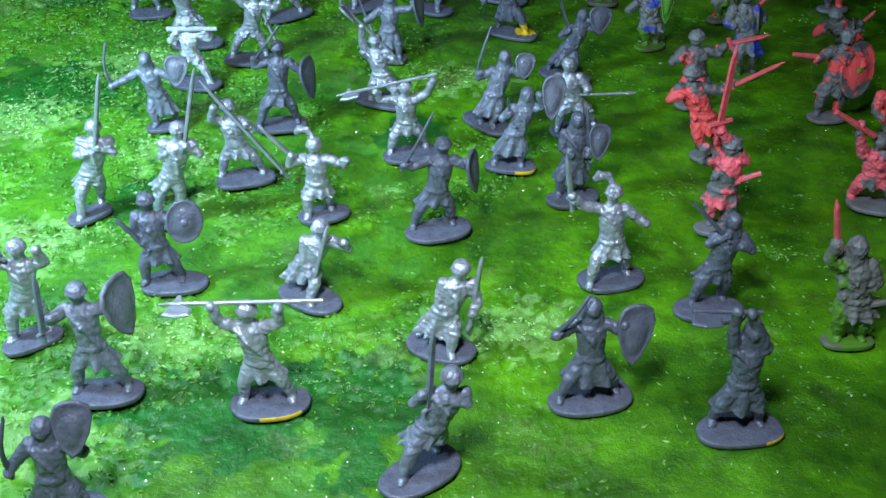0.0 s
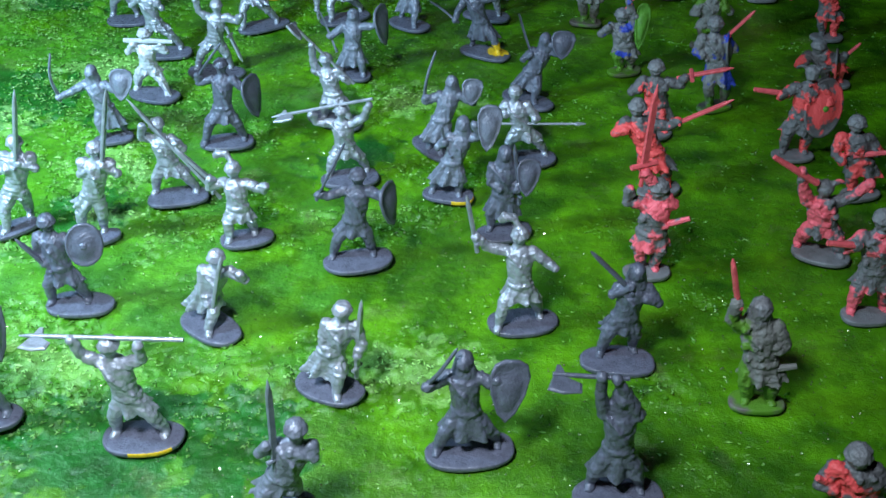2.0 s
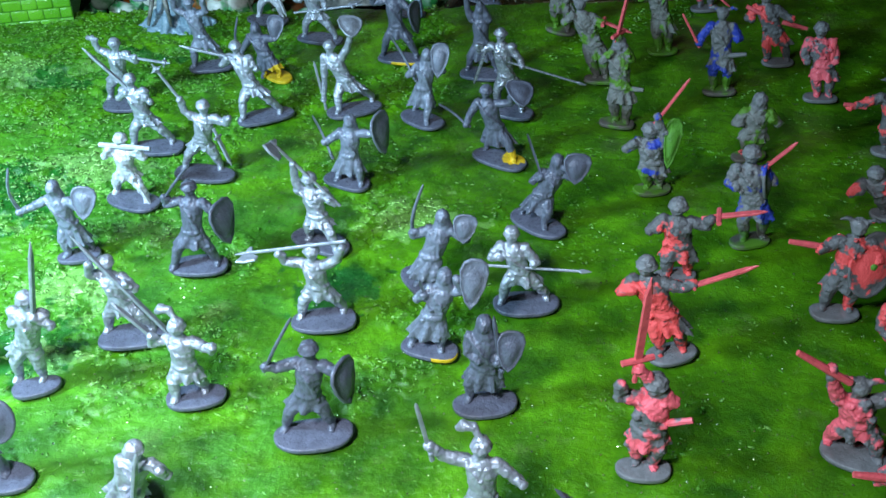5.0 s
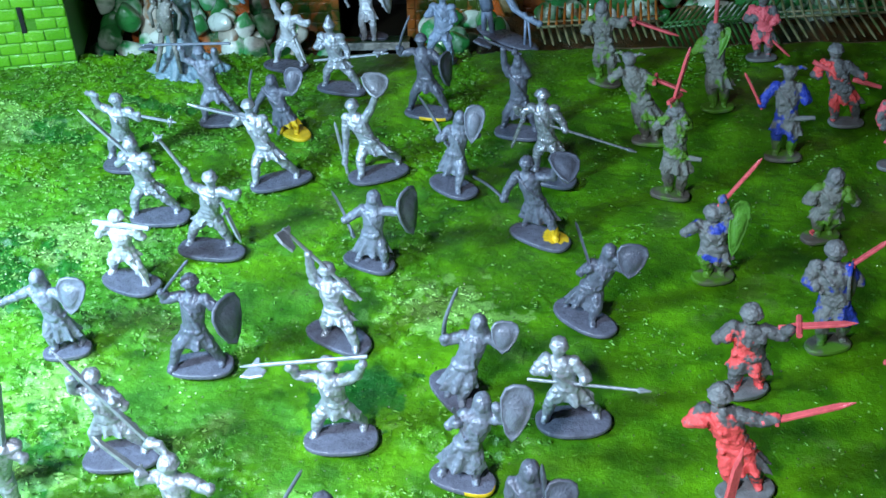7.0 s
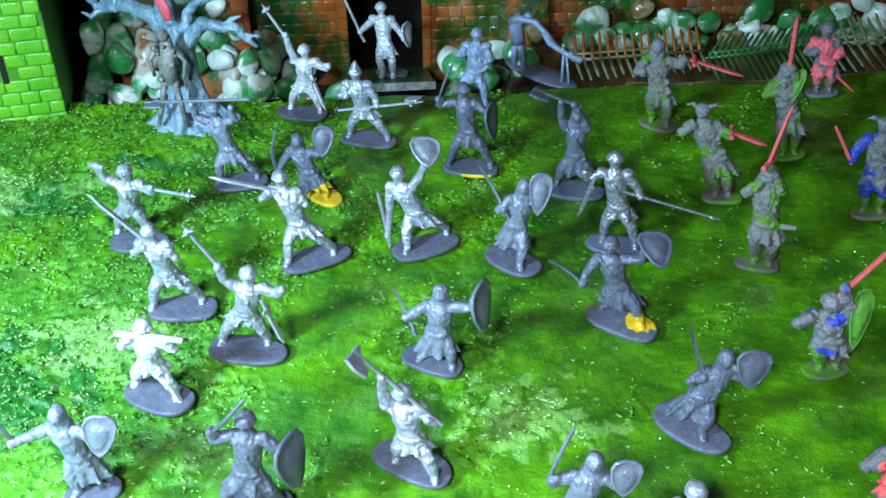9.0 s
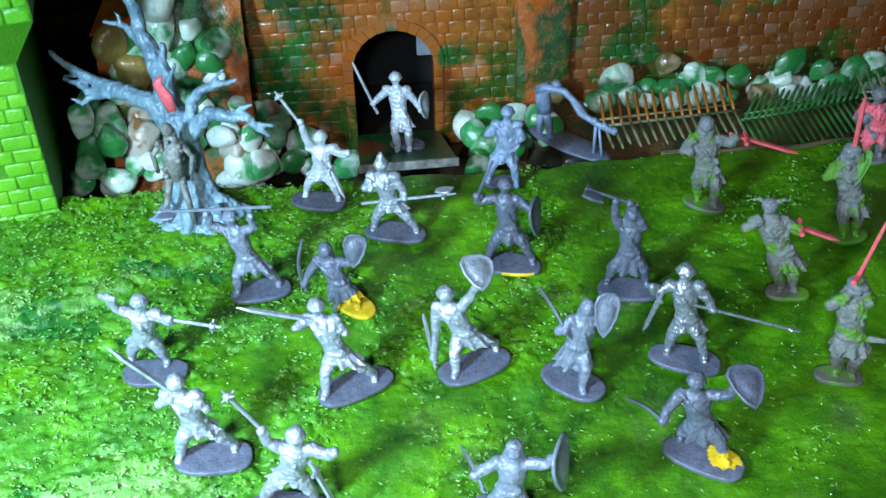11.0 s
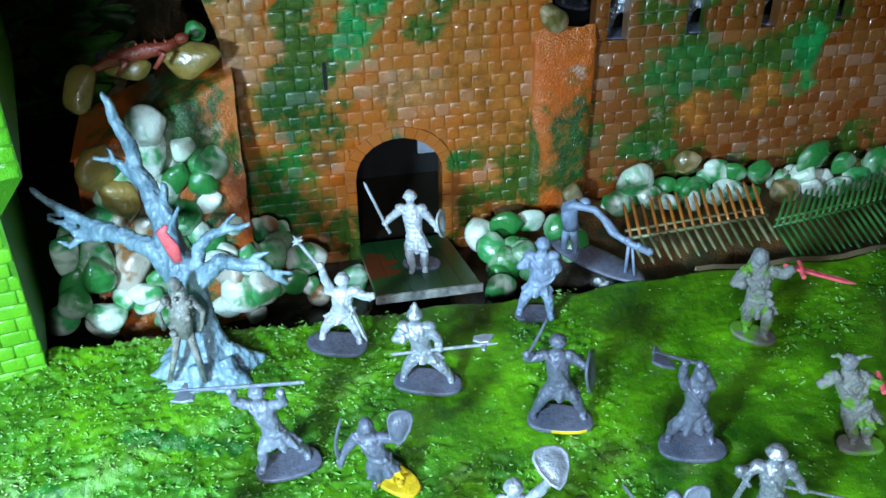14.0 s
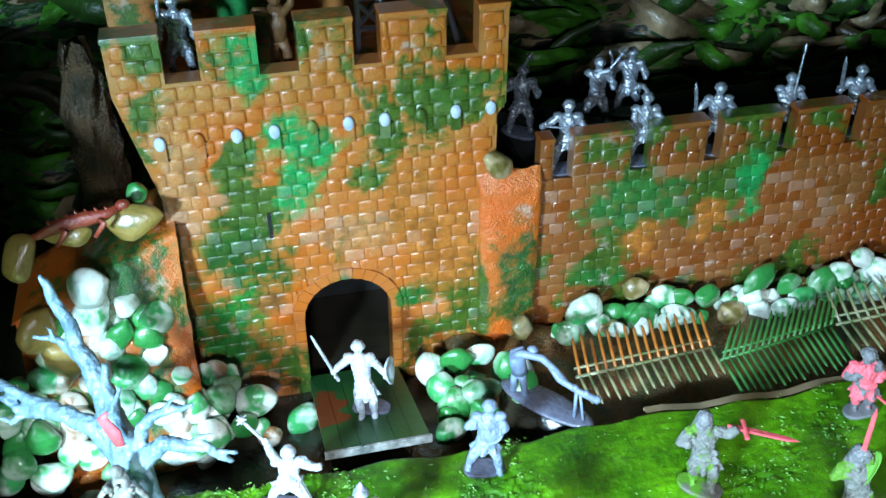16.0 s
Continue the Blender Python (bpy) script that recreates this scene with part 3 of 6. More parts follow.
def mould_figures():
    """Turns every body into one finished mesh with its base, weapons and paint."""
    deps = bpy.context.evaluated_depsgraph_get()
    deps.update()
    for ob, style, place, base, gear, label, orc, head in PENDING:
        me = bpy.data.meshes.new_from_object(ob.evaluated_get(deps))
        bm = bmesh.new()
        bm.from_mesh(me)
        bpy.data.meshes.remove(me)
        bm.normal_update()
        seed = Vector((place[0] * 900, place[1] * 700, 0))
        rough = 0.50 if orc else 0.32
        shift = [noise.noise((v.co + seed) * 0.42) * rough + noise.noise((v.co + seed) * 1.0) * rough * 0.55 + (0.30 * noise.noise((v.co + seed) * 1.9) if orc else 0.0)
                 - (0.55 if orc else 0.75) * max(0.0, 0.30 - abs(noise.noise(Vector((v.co.x * 0.34, v.co.y * 0.34, v.co.z * 0.15)) + seed))) for v in bm.verts]
        if style in ("silver", "white", "steel"):
            # creases and plates across the clothes
            shift = [s + 0.11 * math.sin(v.co.z * 2.3 + 0.5 * v.co.x + 5.0 * noise.noise((v.co + seed) * 0.14)) * (1.0 if 6 < v.co.z < head.z - 5 else 0.0) for v, s in zip(bm.verts, shift)]
        for v, s in zip(bm.verts, shift):
            v.co += v.normal * s
        for fc in bm.faces:
            fc.material_index, fc.smooth = 0, True
            if orc:
                c = fc.calc_center_median()
                if (c - head).length < 5.6:
                    fc.material_index = 5
                elif c.z < 13 + 3 * noise.noise(c * 0.3 + seed) and style != "orcpink":
                    fc.material_index = 6
        for g in gear:
            n0 = len(bm.faces)
            if g[0] == "shield":
                _, form, at, w, h = g
                outline = SHIELDS["round" if form in ("round", "boss") else "kite"]
                if form == "edge":
                    m = Matrix.Translation(at) @ pose(0, 0, 0, 82, 0, 74)
                    w = h * 0.75
                elif h < w:
                    m = Matrix.Translation(at) @ pose(0, 0, 0, 25, 10, 20)
                    w, h = w, w * 1.15
                else:
                    m = Matrix.Translation(at) @ pose(0, 0, 0, 74, 0, 14 if at[0] > 0 else -14) @ pose(0, 0, 0, 0, 0, -8)
                dome(bm, [(x * w / 2, y * h / 2) for x, y in outline], m, 1.2, 2.0)
                if form in ("boss", "round"):
                    ball(bm, m @ Vector((0, 0, 1)), 2.4, 2)
                bm.faces.ensure_lookup_table()
                if form == "green":
                    for fc in bm.faces[n0:]:
                        fc.material_index = 4
                if form == "boss":
                    for fc in bm.faces[-80:]:
                        fc.material_index = 4
            elif g[0] != "paint":
                for fc in weapon(bm, g[0], g[1], g[2]):
                    fc.material_index = 2
        n0 = len(bm.faces)
        length, turn = base
        m = Matrix.Translation((0, 0, 1.3)) @ pose(0, 0, 0, 0, 0, turn)
        oval = []
        for k in range(36):
            a = 2 * math.pi * k / 36
            wob = 1 + 0.03 * math.sin(3 * a + place[0] * 90)
            oval.append((length / 2 * wob * math.copysign(abs(math.cos(a)) ** 0.8, math.cos(a)), min(9.2, length * 0.29) * wob * math.copysign(abs(math.sin(a)) ** 0.8, math.sin(a))))
        rows = [[bm.verts.new(m @ Vector((x * q, y * q, z))) for x, y in oval] for q, z in ((0.97, -1.3), (1.0, -0.7), (1.0, 0.5), (0.98, 0.95), (0.93, 1.1), (0.78, 1.15), (0.62, 1.2), (0.45, 1.25), (0.28, 1.3), (0.1, 1.3))]
        bm.faces.new(rows[0][::-1]), bm.faces.new(rows[-1])
        for a, b in zip(rows, rows[1:]):
            for k in range(36):
                bm.faces.new((a[k], a[(k + 1) % 36], b[(k + 1) % 36], b[k])).smooth = True
        bm.faces.ensure_lookup_table()
        for fc in bm.faces[n0:]:
            fc.material_index = 1
        for g in gear:
            if g[0] == "paint":
                at = Vector(g[1])
                for fc in bm.faces:
                    if g[2] < 10 and at.z < 2.5 and fc.calc_center_median().z > 2.1:
                        continue
                    if (fc.calc_center_median() - at).length < g[2]:
                        fc.material_index = 3
        bmesh.ops.recalc_face_normals(bm, faces=bm.faces[n0:])
        bm.transform(Matrix.Scale(0.001, 4))
        me = bpy.data.meshes.new("toy_orc" if orc else "toy_soldier")
        bm.to_mesh(me)
        bm.free()
        for mt in (LOOKS[style], (ORC_GREY if style in ("orcred", "orcpink") else BASE_ORC) if orc else BASE, RED, YELLOW, GREEN_PAINT, ORC_GREY, LOOKS[style] if style == "orcred" else BASE_ORC):
            me.materials.append(mt)
        toy = new("toy_orc" if orc else "toy_soldier", me)
        toy.location = place
        tagged(toy, label, "toy figure", "toy orcs" if orc else "toy soldiers")
        old = ob.data
        bpy.data.objects.remove(ob)
        bpy.data.meshes.remove(old)
    PENDING.clear()


# ---- setting ----
CASTLE = pose(-0.142, 0.967, 0, 0, 0, 12.2)


def rim(x):
    """Where the grass board ends, towards the castle."""
    return 0.8815 + 0.2165 * (x - 0.015) + 0.0018 * math.sin(x * 37) + 0.0015 * math.sin(x * 120 + 1)


def swell(x, y):
    p = Vector((x * 9, y * 9, 0.3))
    step = (y - (0.775 + (x + 0.19) * 0.86) + 0.006 * noise.noise(p * 4)) / 0.010
    mat = 0.0045 * min(1.0, max(0.0, step)) * min(1.0, max(0.0, (-0.165 - x) / 0.03))
    return 0.0016 * noise.noise(p) + 0.0012 * noise.noise(p * 3.1) + 0.0007 * noise.noise(p * 11) * min(1.0, max(0.3, 0.5 - 2 * x)) - 0.0018 + mat


def flock(x, y):
    """1 where the flock stands in clumps, 0 where the board is painted smooth."""
    n = noise.noise((x * 17, y * 17, 5.0)) + 0.7 * noise.noise((x * 46, y * 46, 2.0))
    lean = 0.16 - 2.0 * (x + 0.08)
    for a, b in ((-0.118, 0.326), (-0.15, 0.487), (-0.31, 0.712), (0.035, 0.335), (-0.16, 0.27), (0.01, 0.575), (-0.19, 0.60), (-0.20, 0.40), (-0.25, 0.52)):
        lean += 0.8 * math.exp(-((x - a) / 0.03) ** 2 - ((y - b) / 0.022) ** 2)
    if x < -0.12 and y > 0.60:
        lean += 5.0 * (y - 0.60) * min(1.0, (-0.12 - x) / 0.06)
    return min(1.0, max(0.0, (n + min(0.9, lean)) / 0.45))


def turf(x, y):
    """Height of the spongy turf: ragged lumps in the clumps of flock, brushed flat between them."""
    if x < -0.47 or x > 0.42 or y < 0.1:
        return swell(x, y)
    q = Vector((x * 230, y * 250, 0.5))
    q += 1.3 * noise.noise_vector(q * 0.45)
    lumps = 0.75 - 1.5 * noise.voronoi(q)[0][0] + 0.5 * noise.noise(q * 0.5)
    fine = noise.noise((x * 420, y * 300, 9.0))
    return swell(x, y) + 0.0024 * flock(x, y) * lumps + 0.0006 * fine


xs = np.concatenate([np.linspace(-0.95, -0.48, 30), np.arange(-0.47, 0.06, 0.00125), np.arange(0.06, 0.42, 0.0024), np.linspace(0.43, 0.80, 25)])
fs = np.concatenate([np.linspace(0, 0.40, 40), np.linspace(0.402, 1.0, 620)])
verts = []
for x in xs:
    reach = rim(x) + 0.45
    for f in fs:
        y = -0.45 + f * reach
        verts.append((x, y, turf(x, y) - (0.003 if f == 1.0 else 0)))
nx, ny = len(xs), len(fs)
faces = [(i * ny + j, (i + 1) * ny + j, (i + 1) * ny + j + 1, i * ny + j + 1) for i in range(nx - 1) for j in range(ny - 1)]
tops = len(faces)
for i in range(nx):
    v = verts[i * ny + ny - 1]
    verts.append((v[0], v[1] + 0.002, -0.06))
faces += [(i * ny + ny - 1, (i + 1) * ny + ny - 1, nx * ny + i + 1, nx * ny + i) for i in range(nx - 1)]
me = bpy.data.meshes.new("ground")
me.from_pydata(verts, [], faces)
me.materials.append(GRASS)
me.materials.append(EARTH)
me.polygons.foreach_set("use_smooth", [True] * len(faces))
me.polygons.foreach_set("material_index", [0] * tops + [1] * (len(faces) - tops))
tagged(new("ground", me), "bumpy green painted turf board with glossy flecks", "ground", kind="structure")

# crumbs and curled shavings of turf, heaped in the clumps
rs = np.random.RandomState(5)
N = 120000
gx = rs.uniform(-0.47, 0.40, N)
gy = 0.10 + rs.uniform(0, 1, N) * (0.8815 + 0.2165 * (gx - 0.015) - 0.10)
heap = np.array([flock(x, y) for x, y in zip(gx, gy)])
keep = rs.uniform(0, 1, N) < 0.09 + 0.48 * heap
gx, gy, heap = gx[keep], gy[keep], heap[keep]
verts, faces = [], []
OCTA = ((0, 2, 4), (2, 1, 4), (1, 3, 4), (3, 0, 4), (2, 0, 5), (1, 2, 5), (3, 1, 5), (0, 3, 5))
for x, y, h, r in zip(gx, gy, heap, rs.uniform(0, 1, (len(gx), 12))):
    k = len(verts)
    z = turf(x, y) + 0.0001 + h * 0.0008 * r[1]
    a = 6.283 * r[2]
    if r[10] < 0.45 * h:
        # a curled shaving with a three-cornered section
        bow, turn, w = 0.0004 + 0.0006 * r[3], 1.6 + 2.4 * r[4], 0.00024 + 0.0002 * r[0]
        for n in range(5):
            b = a + turn * n / 4
            rise = z + 0.0007 * r[5] * math.sin(3.14 * n / 4)
            for side, up in ((-w, 0.0), (w, 0.0), (0.0, 1.3 * w)):
                verts.append((x + (bow + side) * math.cos(b), y + (bow + side) * math.sin(b), rise + up))
        for n in range(4):
            for p in range(3):
                q = (p + 1) % 3
                faces.append((k + 3 * n + p, k + 3 * n + q, k + 3 * n + 3 + q, k + 3 * n + 3 + p))
        continue
    s = (0.0004 + 0.0009 * r[0] * r[0]) * (1.2 if x < -0.1 else 0.9)
    c, d = math.cos(a), math.sin(a)
    for n, (p, q, w) in enumerate(((1, 0, 0), (-1, 0, 0), (0, 1, 0), (0, -1, 0), (0, 0, 1), (0, 0, -1))):
        p, q, w = p * (0.9 + 0.9 * r[3]) + r[4 + n % 4] * 0.5 - 0.25, q * (0.35 + 0.4 * r[8]) + r[5 + n % 3] * 0.5 - 0.25, w * (0.32 + 0.3 * r[9]) + (r[6 + n % 5] - 0.5) * 0.4
        verts.append((x + s * (c * p - d * q), y + s * (d * p + c * q), z + s * w))
    faces += [tuple(k + i for i in f) for f in OCTA]
me = bpy.data.meshes.new("turf_crumbs")
me.from_pydata(verts, [], faces)
me.materials.append(FLOCK)
tagged(new("turf_crumbs", me), "bright green crumbs of glossy model turf", "turf", kind="stuff")

# glassy flecks that catch the light
N = 17000
fx = rs.uniform(-0.40, 0.40, N)
fy = 0.12 + rs.uniform(0, 1, N) * (0.875 + 0.2165 * (fx - 0.015) - 0.12)
verts, faces = [], []
for x, y, r in zip(fx, fy, rs.uniform(-1, 1, (N, 5))):
    k, s = len(verts), 0.00036 + 0.00020 * r[0] * abs(r[4])
    tilt = Euler((0.7 * r[1], 0.7 * r[2], 3.14 * r[3]))
    z = turf(x, y) + 0.0005
    for p in ((s, 0, 0), (0, s, 0), (-s, 0, 0), (0, -s, 0)):
        q = Vector(p)
        q.rotate(tilt)
        verts.append((x + q.x, y + q.y, z + q.z))
    faces.append((k, k + 1, k + 2, k + 3))
me = bpy.data.meshes.new("glitter_flecks")
me.from_pydata(verts, [], faces)
me.materials.append(plastic("clear_fleck", (0.65, 0.75, 0.5), 0.2, 0.9))
tagged(new("glitter_flecks", me), "tiny glassy flecks scattered over the green turf", "flecks", kind="stuff")

bm = bmesh.new()
box(bm, -1.2, 1.2, -0.6, 1.6, -0.10, -0.05)
finish("table_top", bm, DARK, label="dark glossy table top under the model castle", category="table top", kind="structure")

# room round the table
bm = bmesh.new()
for q in ((-1.6, -1.5, -1.4, 2.3, -0.8, 1.6), (1.5, 1.6, -1.4, 2.3, -0.8, 1.6), (-1.5, 1.5, -1.4, -1.3, -0.8, 1.6), (-1.5, 1.5, 2.2, 2.3, -0.8, 1.6)):
    box(bm, *q)
finish("wall_room", bm, ROOM, label="plain dim walls of the room", category="wall", kind="structure")
bm = bmesh.new()
box(bm, -1.6, 1.6, -1.4, 2.3, 1.6, 1.7)
finish("ceiling", bm, ROOM, label="plain dim ceiling", category="ceiling", kind="structure")
bm = bmesh.new()
box(bm, -1.6, 1.6, -1.4, 2.3, -0.9, -0.8)
finish("floor", bm, ROOM, label="plain dim floor", category="floor", kind="structure")

# crumpled camouflage sheet behind the castle
bm = bmesh.new()
cols = []
for i in range(111):
    x = -0.75 + 1.75 * i / 110
    col = []
    for j in range(61):
        z = -0.06 + 0.62 * j / 60
        p = Vector((x * 7, z * 13, 0))
        d = 0.05 * noise.noise(p) + 0.03 * abs(noise.noise(p * 2.3)) + 0.012 * noise.noise(p * 6)
        y = 1.33 + 0.2 * (x + 0.1) - 0.12 * max(0, 1 - j / 34) ** 2 + d
        col.append(bm.verts.new((x, y + (0.05 if x < -0.3 else 0) * 0, z)))
    cols.append(col)
for a, b in zip(cols, cols[1:]):
    for j in range(60):
        bm.faces.new((a[j], a[j + 1], b[j + 1], b[j]))
finish("backdrop", bm, CAMO, label="crumpled green and tan camouflage sheet", category="backdrop", kind="structure", smooth=True)


# torn leaves of the camouflage net, hanging before the sheet
rs = np.random.RandomState(8)
verts, faces = [], []
for r in rs.uniform(0, 1, (1300, 10)):
    x, z = -0.62 + 1.5 * r[0], -0.02 + 0.56 * r[1]
    y = 1.285 + 0.2 * (x + 0.1) - 0.10 * max(0.0, 1 - z / 0.3) ** 2 + 0.05 * r[2]
    long, wide, a = 0.035 + 0.050 * r[3], 0.003 + 0.005 * r[4], (r[5] - 0.5) * 1.3 + 0.1
    k = len(verts)
    for n in range(6):
        f = n / 5 - 0.5
        half = wide * (1 - (2 * f) ** 2) ** 0.5 * (0.7 + 0.6 * ((r[6] * 7 + n * r[7] * 3) % 1)) + 0.0008
        curl = -0.007 * r[8] * math.cos(3.0 * f) + 0.006 * math.sin(7 * f + 6 * r[9])
        for side in (-1, 1):
            u, w = f * long, side * half
            for deep in (0.0, 0.0008):
                verts.append((x + u * math.cos(a) - w * math.sin(a), y + curl + side * 0.004 * r[9] + deep, z + u * math.sin(a) + w * math.cos(a)))
    for n in range(5):
        q = k + 4 * n
        faces += [(q, q + 2, q + 6, q + 4), (q + 1, q + 5, q + 7, q + 3), (q, q + 4, q + 5, q + 1), (q + 2, q + 3, q + 7, q + 6)]
me = bpy.data.meshes.new("net_leaves")
me.from_pydata(verts, [], faces)
me.polygons.foreach_set("use_smooth", [True] * len(faces))
me.materials.append(NET_LEAF)
tagged(new("net_leaves", me), "torn green and tan leaves of a camouflage net", "camouflage net", kind="stuff")


# ---- castle ----
def plate(bm, outline, y0, y1):
    """An upright plate with the outline (x, z), from y0 to y1."""
    a = [bm.verts.new((x, y0, z)) for x, z in outline]
    b = [bm.verts.new((x, y1, z)) for x, z in outline]
    n = len(outline)
    f, g = bm.faces.new(a), bm.faces.new(b[::-1])
    for k in range(n):
        bm.faces.new((a[k], b[k], b[(k + 1) % n], a[(k + 1) % n]))
    bmesh.ops.triangulate(bm, faces=[f, g])


def brick_mesh(name, material, seed):
    """A worn brick face, 1 wide and 1 high, standing 1 proud towards -y."""
    r = random.Random(seed)
    bm = bmesh.new()
    rows = []
    for inset, y in ((0.0, 0.0), (0.04, -0.5), (0.12, -0.88), (0.22, -1.0)):
        rows.append([bm.verts.new((sx * (0.5 - inset * 0.62 + r.uniform(-0.012, 0.012)), y + r.uniform(-0.1, 0.1) * (y < -0.9), sz * (0.5 - inset + r.uniform(-0.02, 0.02))))
                     for sx, sz in ((-1, -1), (1, -1), (1, 1), (-1, 1))])
    bm.faces.new(rows[-1])
    for a, b in zip(rows, rows[1:]):
        for k in range(4):
            bm.faces.new((a[k], a[(k + 1) % 4], b[(k + 1) % 4], b[k]))
    bmesh.ops.recalc_face_normals(bm, faces=bm.faces)
    for fc in bm.faces:
        fc.smooth = True
    me = bpy.data.meshes.new(name)
    bm.to_mesh(me)
    bm.free()
    me.materials.append(material)
    return me


def lay_bricks(parent, u0, u1, z0, z1, length, row, keep, material, proud, seed, limit=290, y=0.0, near=None):
    """Courses of bricks on the plane y; the first ones laid are parts, the rest one joined part."""
    r = random.Random(seed)
    shapes = [brick_mesh("brick", material, seed + k) for k in range(7)]
    rest, count = bmesh.new(), 0
    k = 0
    while z0 + (k + 0.5) * row < z1:
        z = z0 + (k + 0.5) * row
        u = u0 - (length * 0.5 if k % 2 else 0) - r.uniform(0, 0.15) * length
        while u < u1:
            w = length * r.uniform(0.72, 1.18)
            a, b = max(u, u0), min(u + w, u1)
            u += w
            while b - a > 0.003 and not keep(a + 0.0004, z):
                a += 0.0015
            while b - a > 0.003 and not keep(b - 0.0004, z):
                b -= 0.0015
            if b - a < 0.0032 or not keep((a + b) / 2, z):
                continue
            m = Matrix.LocRotScale(((a + b) / 2, y, z), Euler((r.uniform(-0.09, 0.06), 0, r.uniform(-0.06, 0.06))), (b - a - 0.0006, proud * r.uniform(0.75, 1.25), row - 0.0006))
            if count < limit and (near is None or near(a, z)):
                ob = new("brick", r.choice(shapes))
                ob.parent, ob.matrix_basis = parent, m
                count += 1
            else:
                n0 = len(rest.verts)
                rest.from_mesh(r.choice(shapes))
                rest.verts.ensure_lookup_table()
                bmesh.ops.transform(rest, matrix=m, verts=rest.verts[n0:])
        k += 1
    if len(rest.verts):
        tagged(part("brickwork", rest, material, parent), kind="stuff")
    else:
        rest.free()


GATE_U, GATE_R, GATE_Z = 0.013, 0.028, 0.014
MERLONS = [(-0.103, -0.0745), (-0.056, -0.025), (-0.004, 0.026), (0.041, 0.0775), (0.096, 0.113)]


def left_edge(z):
    return -0.0875 if z < 0.115 else -0.0875 - 0.0155 * min(1.0, (z - 0.115) / 0.065)


def right_edge(z):
    return 0.108 + (0.005 if z > 0.15 else 0)


def gate_keep(u, z):
    if u < left_edge(z) + 0.001 or u > right_edge(z) - 0.001:
        return False
    if z > 0.185 and not any(a < u < b for a, b in MERLONS):
        return False
    if abs(u + 0.0295) < 0.0016 and 0.075 < z < 0.098:
        return False
    if z < GATE_Z:
        return abs(u - GATE_U) > GATE_R + 0.0065
    return math.hypot(u - GATE_U, z - GATE_Z) > GATE_R + 0.0075


CHALK = plain("chalk_blue_white", (0.38, 0.44, 0.55), (0.55, 0.6, 0.68), 200.0, 0.4)
tower = tagged(new("gate_tower"), "orange and green painted toy castle gate tower of brick", "castle tower")
tower.matrix_basis = CASTLE
g0, g1, arc = GATE_U - GATE_R, GATE_U + GATE_R, [math.pi * k / 24 for k in range(25)]
pieces = [[(-0.0875, -0.05), (-0.0875, 0.115), (g0, 0.115), (g0, -0.05)], [(-0.0875, 0.115), (-0.103, 0.18), (g0, 0.18), (g0, 0.115)], [(-0.103, 0.18), (-0.103, 0.185), (0.113, 0.185), (0.113, 0.18)],
          [(g1, -0.05), (g1, 0.145), (0.108, 0.145), (0.108, -0.05)], [(g1, 0.145), (g1, 0.18), (0.113, 0.18), (0.113, 0.152), (0.108, 0.145)], [(g0, 0.05), (g0, 0.18), (g1, 0.18), (g1, 0.05)]]
for a, b in zip(arc, arc[1:]):
    pa, pb = [(GATE_U + GATE_R * math.cos(q), GATE_Z + GATE_R * math.sin(q)) for q in (a, b)]
    pieces.append([pa, (pa[0], 0.05), (pb[0], 0.05), pb])
for a, b in MERLONS:
    bm = bmesh.new()
    box(bm, a, b, 0.0, 0.013, 0.185, 0.2105)
    part("merlon", bm, MORTAR, tower)
bm = bmesh.new()
for piece in pieces:
    plate(bm, piece, 0.0, 0.013)
part("front_wall", bm, MORTAR, tower)
bm = bmesh.new()
box(bm, -0.0875, -0.0775, 0.013, 0.11, -0.05, 0.18)
part("side_wall", bm, MORTAR, tower)
bm = bmesh.new()
box(bm, 0.098, 0.108, 0.013, 0.11, -0.05, 0.18)
part("side_wall", bm, MORTAR, tower)
# back of the gate room: its dark is painted, not left to the light
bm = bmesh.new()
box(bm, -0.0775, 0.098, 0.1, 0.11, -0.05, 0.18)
part("back_wall", bm, SHADE_BLACK, tower)
bm = bmesh.new()
box(bm, -0.0775, 0.098, 0.013, 0.1, 0.166, 0.172)
part("deck", bm, MORTAR, tower)
# a black slab in place of the shaded slit
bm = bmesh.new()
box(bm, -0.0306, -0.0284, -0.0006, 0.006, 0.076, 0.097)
part("arrow_slit", bm, SHADE_BLACK, tower, "arrow slit, its shade painted black")
bm = bmesh.new()
box(bm, 0.034, 0.056, 0.052, 0.056, -0.004, 0.024, 0.0006)
part("inner_panel", bm, GREY_TOY, tower, "pale grey panel inside the gate")
for k in range(13):
    a0, a1 = math.pi * k / 13 + 0.005, math.pi * (k + 1) / 13 - 0.005
    bm = bmesh.new()
    plate(bm, [(GATE_U + r * math.cos(a), GATE_Z + r * math.sin(a)) for r, a in ((GATE_R, a0), (GATE_R + 0.0075, a0), (GATE_R + 0.0075, a1), (GATE_R, a1))], -0.0022, 0.001)
    part("arch_stone", bm, STONE, tower)
for s in (-1, 1):
    for k in range(7):
        z = GATE_Z - 0.0092 * (k + 1)
        if z < -0.05:
            continue
        bm = bmesh.new()
        a, b = sorted((GATE_U + s * GATE_R, GATE_U + s * (GATE_R + 0.0065)))
        box(bm, a + 0.0002, b, -0.002, 0.001, z + 0.0003, z + 0.0089, 0.0006)
        part("jamb_stone", bm, STONE, tower)
